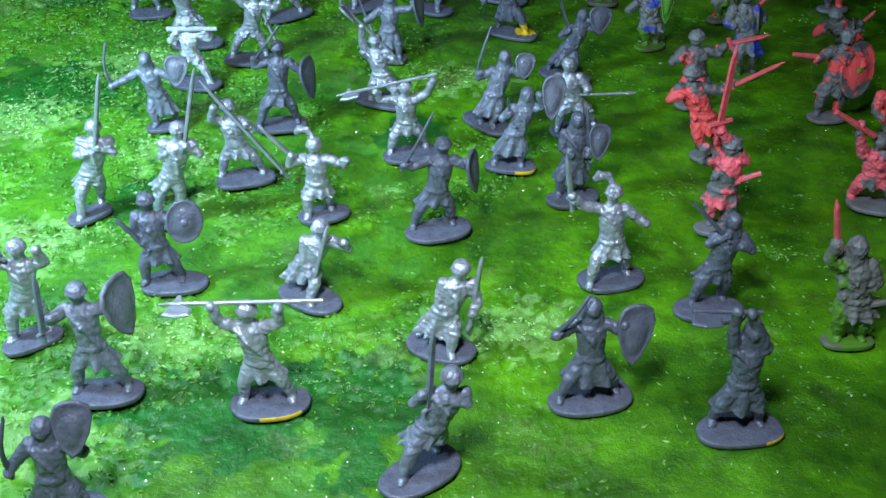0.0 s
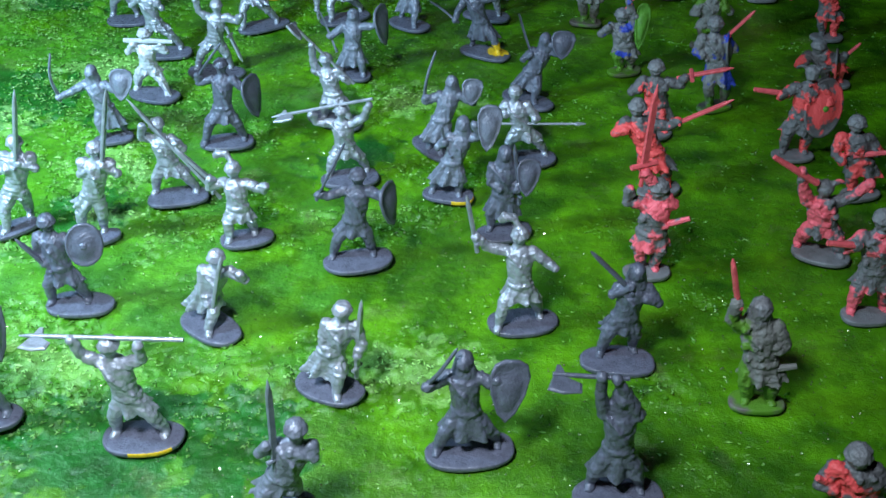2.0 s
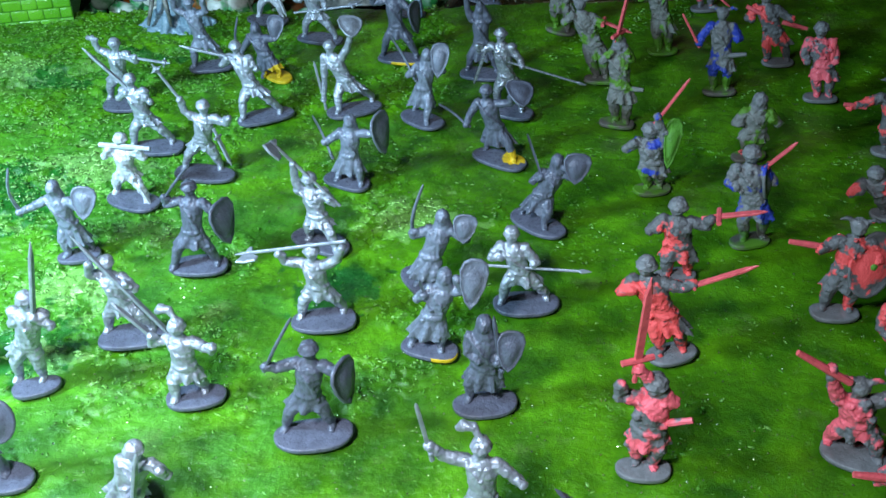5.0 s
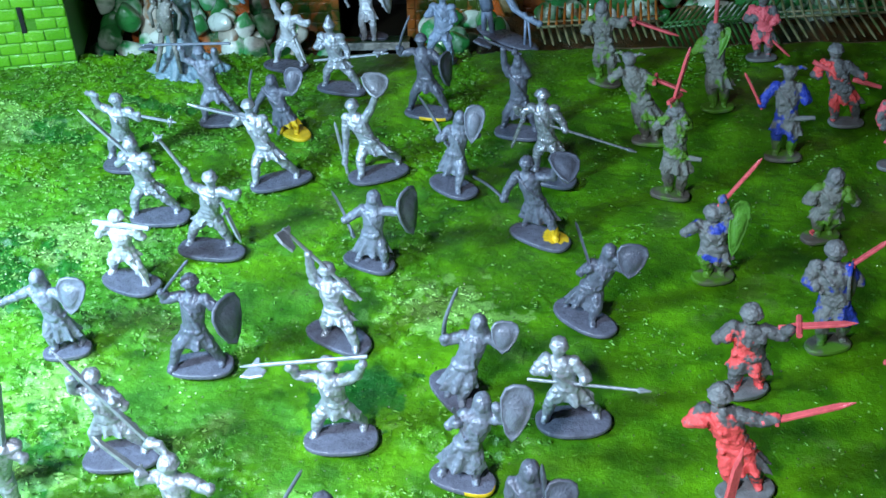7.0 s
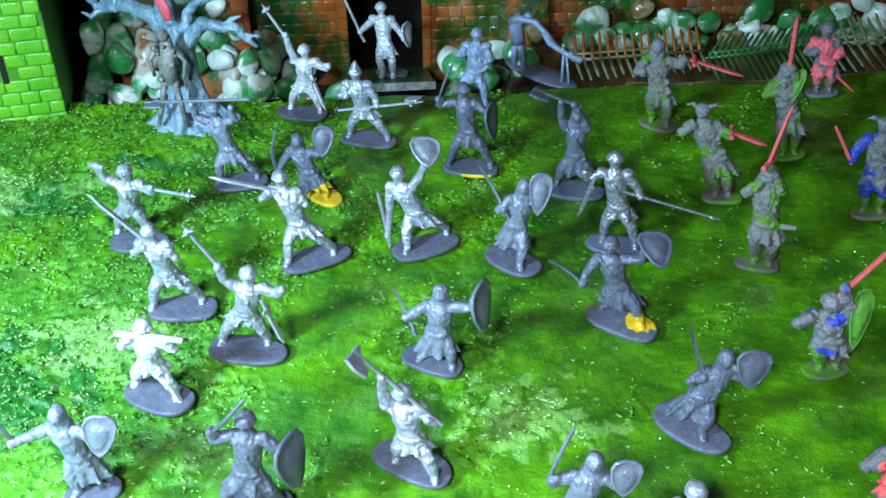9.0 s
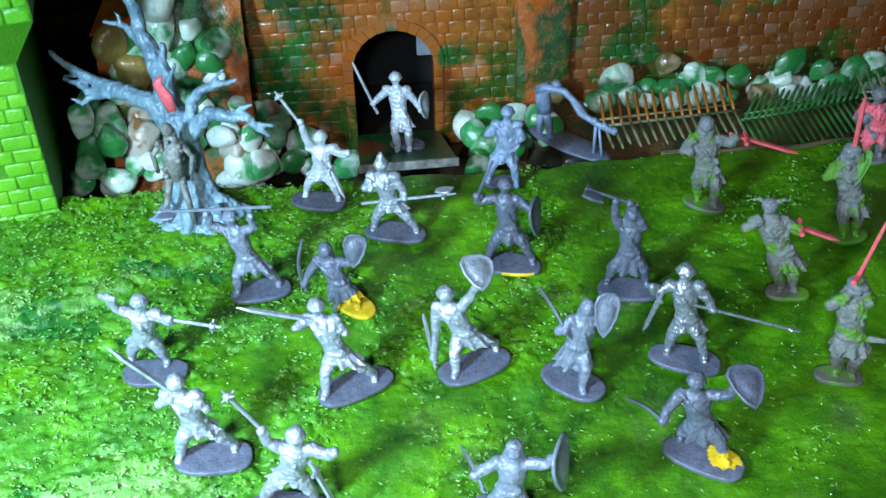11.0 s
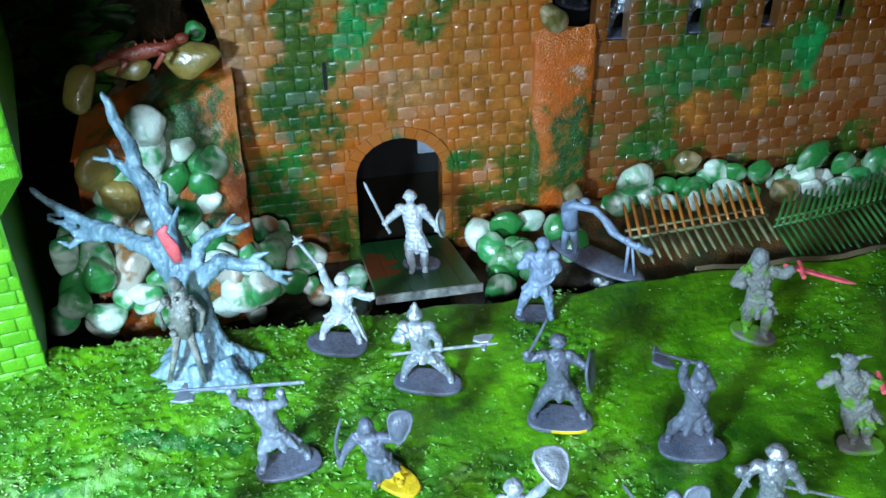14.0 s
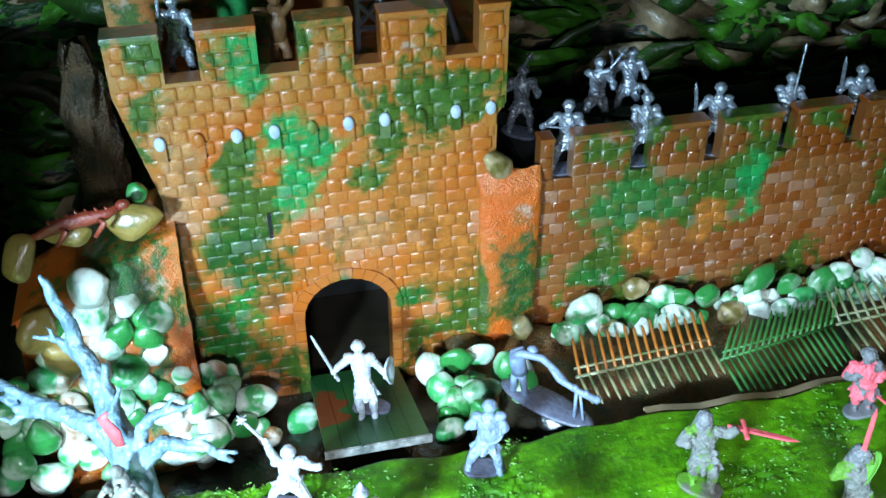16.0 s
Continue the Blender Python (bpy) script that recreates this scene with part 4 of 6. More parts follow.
for k in range(10):
    u = -0.083 + 0.0207 * k
    bm = bmesh.new()
    plate(bm, [(u - 0.003, 0.139), (u + 0.003, 0.139)] + [(u + 0.003 * math.cos(a), 0.150 + 0.003 * math.sin(a)) for a in (math.pi * j / 8 for j in range(9))], -0.0030, 0.0005)
    part("corbel", bm, STONE, tower)
    bm = bmesh.new()
    ball(bm, (u, -0.0022, 0.1505), (0.0034, 0.0016, 0.0048), 2)
    if k in (1, 4, 7):
        part("corbel_cap", bm, STONE, tower, "orange painted corbel cap", smooth=True)
    else:
        part("corbel_cap", bm, CHALK, tower, "chalky white corbel cap", smooth=True)
for a, b in MERLONS:
    bm = bmesh.new()
    box(bm, a - 0.0006, b + 0.0006, -0.0012, 0.0145, 0.2101, 0.2135, 0.0008)
    part("merlon_cap", bm, STONE, tower)
# keep behind the battlements
bm = bmesh.new()
plate(bm, [(-0.105, 0.15), (-0.105, 0.36), (0.118, 0.36), (0.118, 0.15)], 0.070, 0.082)
part("keep_wall", bm, MORTAR, tower)

curtain = tagged(new("curtain_wall"), "orange and green painted toy castle wall with battlements", "castle wall")
curtain.matrix_basis = CASTLE @ pose(0, 0.003, 0)
WALL_M = [(0.137, 0.1456), (0.1586, 0.1970), (0.2099, 0.2475), (0.2581, 0.2985), (0.3083, 0.3470), (0.3577, 0.396), (0.407, 0.446), (0.457, 0.496), (0.507, 0.546), (0.557, 0.596)]
bm = bmesh.new()
box(bm, 0.137, 0.596, 0.0, 0.010, -0.05, 0.09)
part("wall_core", bm, WALL_MORTAR_DIM, curtain)
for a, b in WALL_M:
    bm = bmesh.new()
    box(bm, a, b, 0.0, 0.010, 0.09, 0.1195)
    part("merlon", bm, WALL_MORTAR_DIM, curtain)
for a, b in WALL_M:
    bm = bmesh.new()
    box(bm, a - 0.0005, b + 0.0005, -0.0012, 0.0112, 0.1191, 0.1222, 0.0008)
    part("merlon_cap", bm, WALL_STONE_DIM, curtain)
# black paint stands for the shade behind the battlements
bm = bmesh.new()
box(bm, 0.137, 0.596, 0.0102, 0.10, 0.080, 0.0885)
part("wall_walk", bm, SHADE_BLACK, curtain)


def wall_keep(u, z):
    if z > 0.09 and not any(a < u < b for a, b in WALL_M):
        return False
    return z < 0.119


def rough_block(name, f, nu, nv, material, label, category, amp=0.003):
    """A lumpy sheet f(s, t) in castle coordinates, with noise."""
    bm = bmesh.new()
    g = []
    for i in range(nu + 1):
        row = []
        for j in range(nv + 1):
            p = Vector(f(i / nu, j / nv))
            d = noise.noise(p * 60) * amp + noise.noise(p * 160) * amp * 0.5
            row.append(bm.verts.new(p + Vector((d * 0.4, -abs(d) * 1.2, d * 0.6))))
        g.append(row)
    for i in range(nu):
        for j in range(nv):
            bm.faces.new((g[i][j], g[i + 1][j], g[i + 1][j + 1], g[i][j + 1]))
    return finish(name, bm, material, None, label, category, smooth=True, matrix=CASTLE)


def buttress(s, t):
    # s across, t from the foot up over the top to the wall
    u = -0.083 - 0.094 * s
    if t < 0.75:
        q = t / 0.75
        top = 0.1 - 0.035 * s
        low, high = 0.045 + 0.017 * s, 0.012 + 0.022 * s
        return (u, -(low + (high - low) * q) + 0.012 * (s > 0.9), -0.05 + (top + 0.05) * q)
    q = (t - 0.75) / 0.25
    return (u, -(0.012 + 0.022 * s) + 0.06 * q, 0.1 - 0.035 * s)


rough_block("rock_buttress", buttress, 44, 66, ROCKY, "glossy brown and green plaster rock slope beside the gate", "rock")


def pillar(s, t):
    a = math.pi * s
    return (0.1175 - 0.0195 * math.copysign(abs(math.cos(a)) ** 0.5, math.cos(a)), 0.001 - 0.007 * math.sin(a) ** 0.4 * (1.25 - 0.25 * t) * (1 if t < 0.93 else (1 - t) / 0.07), -0.05 + 0.156 * t)


rough_block("plaster_pillar", pillar, 20, 60, ROCKY, "rough orange and green plaster pillar between tower and wall", "pillar", 0.0018)


def bank(s, t):
    u = 0.075 + 0.50 * s
    return (u, -0.002 - 0.110 * t, -0.020 - 0.030 * t ** 2 + 0.006 * noise.noise((u * 40, t * 3, 0)))


rough_block("earth_bank", bank, 90, 16, plain("bank_earth", (0.02, 0.035, 0.008), (0.20, 0.07, 0.015), 40.0, 0.35, 0.002, 0.4), "dark glossy earth bank at the foot of the wall", "bank", 0.003)

# drawbridge
bridge = tagged(new("drawbridge"), "dark green painted toy drawbridge with a grey front edge", "bridge")
bridge.matrix_basis = CASTLE
v0, v1 = Vector((0.0, 0.004, -0.040)), Vector((0.0, -0.104, 0.0015))
for k in range(6):
    bm = bmesh.new()
    a, b = -0.0165 + 0.0100 * k, -0.0165 + 0.0100 * (k + 1) - 0.0003
    q = [(a, v0), (b, v0), (b, v1), (a, v1)]
    top = [bm.verts.new((u, v.y, v.z)) for u, v in q]
    low = [bm.verts.new((u, v.y, v.z - 0.004)) for u, v in q]
    bm.faces.new(top), bm.faces.new(low[::-1])
    for i in range(4):
        bm.faces.new((top[i], low[i], low[(i + 1) % 4], top[(i + 1) % 4]))
    part("plank", bm, WOOD, bridge)
bm = bmesh.new()
box(bm, -0.0175, 0.0445, -0.1065, -0.1045, -0.0035, 0.0020, 0.0004)
part("edge_strip", bm, PEWTER, bridge, "pale grey edge strip")

# tan trim along the far edge of the board
bm = bmesh.new()
for k in range(40):
    x = 0.05 + 0.45 * k / 40
    p, q = Vector((x, rim(x) + 0.0035, -0.004)), Vector((x + 0.45 / 40, rim(x + 0.45 / 40) + 0.0035, -0.004))
    w = 0.0035
    a = [bm.verts.new(c) for c in (p + Vector((0, -w, 0.002)), q + Vector((0, -w, 0.002)), q + Vector((0, w, 0)), p + Vector((0, w, 0)))]
    bm.faces.new(a)
    c = [bm.verts.new(v.co + Vector((0, 0, -0.012))) for v in a[2:]]
    bm.faces.new((a[3], a[2], c[0], c[1]))
finish("trim", bm, TAN, label="tan edging strip along the turf board", category="trim", kind="structure")

# green corner tower on the turf
green = tagged(new("corner_tower"), "lime green painted toy castle tower of brick on turf", "castle tower")
green.matrix_basis = pose(-0.3025, 0.800, -0.004, 0, 0, 22)
bm = bmesh.new()
prof = [(0.0, 0.0), (0.0, 0.100), (0.016, 0.128), (0.016, 0.19)]
for (e0, z0), (e1, z1) in zip(prof, prof[1:]):
    a = [bm.verts.new(p) for p in ((-0.13 - e0, -e0, z0), (e0, -e0, z0), (e0, 0.1 + e0, z0), (-0.13 - e0, 0.1 + e0, z0))]
    b = [bm.verts.new(p) for p in ((-0.13 - e1, -e1, z1), (e1, -e1, z1), (e1, 0.1 + e1, z1), (-0.13 - e1, 0.1 + e1, z1))]
    for k in range(4):
        bm.faces.new((a[k], a[(k + 1) % 4], b[(k + 1) % 4], b[k]))
bm.faces.new(b)
part("tower_core", bm, LIME_JOINT, green)
# a shaded slit again drawn as a black slab
bm = bmesh.new()
box(bm, -0.0315, -0.0285, -0.0012, 0.003, 0.032, 0.052)
part("arrow_slit", bm, SHADE_BLACK, green, "arrow slit, its shade painted black")


def plant_tree():
    bm = bmesh.new()

    def branch(pts, r0, r1, n=9):
        pts = [Vector(p) for p in pts]
        fine = []
        for a, b in zip(pts, pts[1:]):
            fine += [a.lerp(b, k / 5) for k in range(5)]
        fine.append(pts[-1])
        fine = [p + Vector((noise.noise(p * 0.11), noise.noise(p * 0.11 + Vector((9, 0, 0))), noise.noise(p * 0.11 + Vector((0, 9, 0))))) * 2.2 for p in fine]
        m = len(fine) - 1
        tube(bm, fine, [0.92 * (r0 + (r1 - r0) * (k / m) ** 0.8) for k in range(m + 1)], n)
        ball(bm, fine[-1], r1, 1)

    # flared foot and trunk
    rings = []
    for z, r in ((0, 25), (3, 24), (7, 18), (13, 13.5), (21, 11.5), (31, 10.5), (42, 10), (52, 9.5), (60, 7)):
        c = Vector((-219 - 0.16 * z, 801 + 0.30 * z, z))
        rings.append([bm.verts.new(c + Vector((math.cos(a), math.sin(a) * 0.8, 0)) * r * (1 + 0.10 * math.sin(5 * a + z * 0.1) * (1.4 if z < 10 else 0.8))) for a in (2 * math.pi * k / 28 for k in range(28))])
    for a, b in zip(rings, rings[1:]):
        for k in range(28):
            bm.faces.new((a[k], a[(k + 1) % 28], b[(k + 1) % 28], b[k]))
    bm.faces.new(rings[-1]), bm.faces.new(rings[0][::-1])
    branch([(-228, 815, 46), (-244, 825, 61), (-269, 835, 64), (-296, 850, 66), (-311, 854, 76)], 8, 1.6)
    branch([(-258, 830, 64), (-284, 840, 59), (-303, 845, 64)], 5, 1.3)
    branch([(-292, 848, 65), (-306, 850, 62)], 2.4, 0.9)
    branch([(-276, 838, 62), (-290, 836, 53), (-297, 836, 55)], 2.8, 1.0)
    branch([(-230, 820, 56), (-243, 840, 77), (-253, 850, 94), (-261, 855, 122), (-264, 857, 130)], 8.5, 1.6)
    branch([(-252, 849, 86), (-261, 850, 96), (-273, 850, 98)], 3.6, 1.2)
    branch([(-264, 850, 97), (-266, 851, 104)], 2.0, 0.9)
    branch([(-231, 820, 60), (-235, 830, 79), (-236, 835, 92)], 6, 1.8)
    branch([(-234, 826, 74), (-228, 828, 84)], 2.5, 1.0)
    branch([(-222, 812, 50), (-205, 810, 64), (-185, 809, 62), (-174, 809, 50)], 6.5, 1.6)
    branch([(-194, 810, 63), (-183, 810, 69)], 3.0, 1.0)
    branch([(-182, 809, 59), (-172, 810, 58)], 2.2, 0.9)
    branch([(-224, 815, 57), (-212, 820, 73), (-192, 820, 80)], 5.0, 1.4)
    branch([(-206, 820, 75), (-199, 821, 84)], 2.2, 0.9)
    for a in range(6):
        t = a * 1.05 + 0.4
        branch([(-219 + 12 * math.cos(t), 801 + 10 * math.sin(t), 12), (-219 + 22 * math.cos(t), 801 + 17 * math.sin(t), 4), (-219 + 28 * math.cos(t), 801 + 20 * math.sin(t), 1)], 5.5, 3.4, 7)
    me = bpy.data.meshes.new("trunk")
    bm.to_mesh(me)
    bm.free()
    ob = bpy.data.objects.new("moulding", me)
    scene.collection.objects.link(ob)
    rm = ob.modifiers.new("merge", "REMESH")
    rm.mode, rm.voxel_size = "VOXEL", 0.9
    deps = bpy.context.evaluated_depsgraph_get()
    deps.update()
    done = bpy.data.meshes.new_from_object(ob.evaluated_get(deps))
    bpy.data.objects.remove(ob)
    bm = bmesh.new()
    bm.from_mesh(done)
    bm.normal_update()
    shift = [0.8 * noise.noise(Vector((v.co.x * 0.5, v.co.y * 0.5, v.co.z * 0.13))) + 0.4 * noise.noise(v.co * 0.9) for v in bm.verts]
    for v, s in zip(bm.verts, shift):
        v.co += v.normal * s
    bmesh.ops.smooth_vert(bm, verts=bm.verts, factor=0.4, use_axis_x=True, use_axis_y=True, use_axis_z=True)
    foot = Vector((-219, 801, 0))
    bmesh.ops.translate(bm, verts=bm.verts, vec=-foot)
    bm.transform(Matrix.Scale(0.001, 4))
    root = tagged(new("bare_tree"), "bare blue-grey plastic toy tree with a pewter creature", "toy tree")
    root.location = foot * 0.001
    part("trunk", bm, BARK, root, smooth=True)
    # the pewter creature that clings to the trunk
    bm = bmesh.new()
    tube(bm, [(-4, -12, 34), (-5, -12, 46), (-5, -8, 56), (-6, -5, 62)], [4, 6, 5, 3], 10, 0.7)
    ball(bm, (-6, -8, 63), (3.4, 3.4, 4), 2)
    for s in (-1, 1):
        tube(bm, [(-5 + s * 5, -9, 56), (-5 + s * 11, -10, 48), (-5 + s * 9, -12, 38)], [2, 1.6, 1.1], 7)
        tube(bm, [(-5 + s * 3, -12, 36), (-5 + s * 6, -15, 22), (-6 + s * 9, -17, 8)], [2.4, 1.8, 1.2], 7)
    rnd = random.Random(4)
    for _ in range(22):
        ball(bm, (-5 + rnd.uniform(-6, 6), rnd.uniform(-15, -9), rnd.uniform(32, 58)), rnd.uniform(1.2, 2.4), 1)
    bm.transform(Matrix.Scale(0.001, 4))
    part("creature", bm, PEWTER, root, "dull pewter creature", smooth=True)
    bm = bmesh.new()
    tube(bm, [(-7, 6, 66), (-9, 7, 74), (-13, 8, 82), (-10, 8, 86)], [3, 4.5, 3, 1], 7, 0.35)
    bm.transform(Matrix.Scale(0.001, 4))
    part("rag", bm, RED, root, "small red rag", smooth=True)


plant_tree()
COUNT = [0]


def pebble(kind, x, y, z, w, h):
    COUNT[0] += 1
    k = COUNT[0]
    bm = bmesh.new()
    ball(bm, (0, 0, 0), (w * 0.00106, min(w, h) * 0.00062, h * 0.00114), 3)
    chips = []
    for _ in range(4):
        way = Vector((random.uniform(-1, 1), random.uniform(-0.8, 0.3), random.uniform(-1, 1))).normalized()
        chips.append((way, 0.74 * Vector((way.x * w * 0.00106, way.y * min(w, h) * 0.00062, way.z * h * 0.00114)).length))
    for v in bm.verts:
        q = v.co * 45 + Vector((k * 3.7, 0, 0))
        v.co *= 1 + 0.34 * noise.noise(q) + 0.13 * noise.noise(q * 2.3)
        for way, cut in chips:
            over = v.co.dot(way) - cut
            if over > 0:
                v.co -= way * over * 0.85
    words = {"w": "glossy white pebble with a green paint stain", "m": "white and green painted glossy pebble", "g": "glossy green painted pebble",
             "y": "dull yellow flat pebble", "t": "flat glossy tan pebble", "b": "white pebble with rusty brown stains"}
    finish("pebble", bm, PEBBLES[kind], None, words[kind], "pebble", "pebbles at the castle foot", smooth=True,
           matrix=Matrix.Translation((x, y, z)) @ pose(0, 0, 0, random.uniform(-35, 5), random.uniform(-35, 35), 12 + random.uniform(-25, 25)))


pebble('w', -0.263, 0.906, 0.085, 12, 10)
pebble('y', -0.292, 0.896, 0.065, 11, 13)
pebble('y', -0.284, 0.894, 0.042, 10, 16)
pebble('w', -0.265, 0.905, 0.067, 10, 14)
pebble('g', -0.241, 0.920, 0.052, 9, 12)
pebble('g', -0.254, 0.910, 0.047, 7, 12)
pebble('b', -0.280, 0.882, 0.005, 11, 13)
pebble('m', -0.297, 0.875, 0.011, 11, 15)
pebble('m', -0.318, 0.861, -0.017, 11, 9)
pebble('w', -0.298, 0.862, -0.022, 11, 8)
pebble('w', -0.274, 0.874, -0.016, 10, 6)
pebble('g', -0.263, 0.877, -0.030, 9, 6)
pebble('g', -0.265, 0.886, -0.010, 8, 11)
pebble('m', -0.227, 0.906, -0.012, 9, 11)
pebble('w', -0.225, 0.897, -0.022, 10, 9)
pebble('w', -0.210, 0.901, -0.024, 11, 10)
pebble('w', -0.220, 0.892, -0.031, 10, 6)
pebble('g', -0.203, 0.925, -0.008, 10, 7)
pebble('m', -0.188, 0.926, -0.022, 10, 8)
pebble('w', -0.184, 0.917, -0.036, 7, 6)
pebble('m', -0.228, 0.917, 0.011, 9, 7)
pebble('g', -0.238, 0.908, 0.001, 7, 9)
pebble('w', -0.253, 0.898, 0.002, 7, 9)
pebble('g', -0.308, 0.870, 0.000, 9, 11)
pebble('m', -0.285, 0.872, -0.011, 8, 8)
pebble('g', -0.310, 0.880, 0.029, 7, 14)
pebble('g', -0.218, 0.916, -0.009, 8, 7)
pebble('g', -0.310, 0.861, -0.004, 11, 10)
pebble('m', -0.294, 0.861, -0.015, 12, 8)
pebble('m', -0.310, 0.867, 0.023, 9, 12)
pebble('g', -0.295, 0.867, 0.009, 10, 10)
pebble('w', -0.273, 0.873, -0.008, 10, 7)
pebble('g', -0.264, 0.880, -0.003, 7, 8)
pebble('w', -0.076, 0.951, -0.022, 10, 13)
pebble('g', -0.060, 0.948, -0.010, 11, 9)
pebble('g', -0.049, 0.946, -0.033, 15, 13)
pebble('m', -0.045, 0.957, -0.013, 12, 7)
pebble('w', -0.059, 0.929, -0.052, 10, 8)
pebble('g', -0.024, 0.941, -0.050, 10, 14)
pebble('t', -0.016, 0.972, -0.005, 8, 9)
pebble('m', 0.023, 0.982, 0.002, 13, 11)
pebble('g', 0.015, 0.976, -0.012, 12, 8)
pebble('m', 0.036, 0.983, -0.011, 9, 8)
pebble('g', 0.064, 0.991, -0.010, 12, 8)
pebble('t', 0.061, 0.999, 0.008, 10, 6)
pebble('m', 0.083, 1.000, -0.001, 11, 6)
pebble('g', 0.111, 1.001, -0.003, 9, 8)
pebble('m', 0.092, 0.993, -0.009, 13, 6)
pebble('t', 0.130, 0.999, -0.016, 10, 10)
pebble('g', 0.149, 1.011, 0.004, 15, 9)
pebble('m', 0.141, 1.006, -0.006, 10, 7)
pebble('w', 0.150, 1.004, -0.017, 12, 7)
pebble('g', 0.172, 1.016, -0.003, 9, 9)
pebble('m', 0.182, 1.012, -0.015, 14, 9)
pebble('w', 0.168, 1.005, -0.016, 10, 7)
pebble('g', 0.196, 1.020, -0.005, 13, 11)
pebble('m', 0.209, 1.024, -0.002, 10, 10)
pebble('w', 0.226, 1.030, 0.008, 11, 7)
pebble('w', 0.237, 1.029, -0.004, 9, 10)
pebble('m', 0.225, 1.020, -0.018, 11, 8)
pebble('g', 0.215, 1.022, -0.006, 9, 8)
pebble('y', -0.269, 0.910, 0.118, 13, 6)
pebble('y', -0.239, 0.925, 0.116, 17, 9)
pebble('y', -0.293, 0.900, 0.112, 9, 13)
pebble('t', -0.035, 0.978, 0.118, 13, 7)
pebble('g', -0.237, 0.936, 0.128, 5, 6)
pebble('g', -0.205, 0.919, -0.011, 9, 11)
pebble('w', -0.187, 0.927, -0.022, 14, 10)
pebble('m', -0.158, 0.931, -0.044, 10, 14)
pebble('w', -0.208, 0.906, -0.027, 10, 8)
pebble('g', -0.193, 0.913, -0.030, 9, 9)
pebble('w', -0.219, 0.907, -0.009, 9, 11)
pebble('w', -0.235, 0.897, -0.003, 10, 8)
pebble('b', -0.178, 0.916, -0.042, 8, 7)
# stones under the tan one on the bank
for k, px, py, pz, pa, pb in (("g", 0.062, 0.994, -0.012, 12, 8), ("g", 0.093, 1.000, -0.003, 9, 7), ("m", 0.076, 1.000, -0.006, 8, 6), ("g", 0.046, 0.994, -0.008, 9, 6)):
    pebble(k, px, py, pz, pa, pb)

# loose pebbles packed between the larger ones
for k in range(24):
    u = -0.178 + 0.125 * random.random()
    q = random.random()
    p = CASTLE @ Vector((u, -(0.050 - 0.034 * q + 0.02 * (-0.0885 - u) / 0.088) - 0.002, -0.045 + 0.11 * q * (1 if u < -0.1 else 0.45)))
    pebble(random.choice("wwmgb"), p.x, p.y, p.z, random.uniform(7, 10), random.uniform(6, 10))
for k in range(18):
    p = CASTLE @ Vector((random.uniform(0.060, 0.112), -random.uniform(0.036, 0.085), 0))
    pebble(random.choice("wmgg"), p.x, p.y, random.uniform(-0.040, -0.004), random.uniform(8, 11), random.uniform(8, 12))
for k in range(40):
    u = 0.150 + 0.28 * random.random()
    p = CASTLE @ Vector((u, -0.008 - 0.020 * random.random(), -0.018 + 0.006 * random.random()))
    pebble(random.choice("wmmggt"), p.x, p.y, p.z, random.uniform(6, 9), random.uniform(5, 8))


# stones set into the face of the slope
rnd = random.Random(21)
for k in range(11):
    s, t = rnd.uniform(0.12, 0.95), rnd.uniform(0.22, 0.62)
    p = CASTLE @ (Vector(buttress(s, t)) + Vector((0, -0.003, 0)))
    pebble(rnd.choice("mggbm"), p.x, p.y, p.z, rnd.uniform(8, 12), rnd.uniform(8, 13))


def fence(a, b, up, down, n, top_mat, low_mat, rail_mat, label):
    """A double-sided spiked fence lying over the ditch: a rail from a to b, spikes to both sides."""
    root = tagged(new("spiked_fence"), label, "fence", "fences in the ditch")
    a, b = Vector(a), Vector(b)
    root.location = a
    d = b - a
    bm = bmesh.new()
    tube(bm, [Vector((0, 0, 0)), d / 2, d], [0.0011] * 3, 8)
    part("rail", bm, rail_mat, root, smooth=True)
    bm = bmesh.new()
    tube(bm, [Vector(up) * 0.22, d + Vector(up) * 0.22], [0.0009] * 2, 8)
    part("rail", bm, rail_mat, root, smooth=True)
    for k in range(n):
        at = d * ((k + 0.5) / n)
        for way, mt in ((Vector(up), top_mat), (Vector(down), low_mat)):
            j = 1 + 0.10 * math.sin(k * 2.3)
            bm = bmesh.new()
            tube(bm, [at, at + way * 0.5 * j, at + way * 0.9 * j, at + way * j], [0.0010, 0.0012, 0.0010, 0.0003], 6)
            part("spike", bm, mt, root, smooth=True)


fence((0.012, 0.922, -0.001), (0.104, 0.949, -0.001), (-0.002, 0.028, 0.007), (0.006, -0.018, -0.006), 16, RUST, FENCE_PALE, FENCE_PALE, "rust-orange and pale painted toy spiked fence in the ditch")
fence((0.104, 0.936, -0.001), (0.186, 0.968, -0.001), (0.012, 0.026, 0.006), (0.009, -0.026, -0.008), 18, FENCE_GREEN, FENCE_GREEN, FENCE_GREEN, "dark green painted toy spiked fence in the ditch")
fence((0.188, 0.969, -0.001), (0.30, 1.000, -0.001), (-0.003, 0.026, 0.008), (0.010, -0.026, -0.008), 16, FENCE_PALE, FENCE_PALE, FENCE_PALE, "pale grey-green toy spiked fence in the ditch")


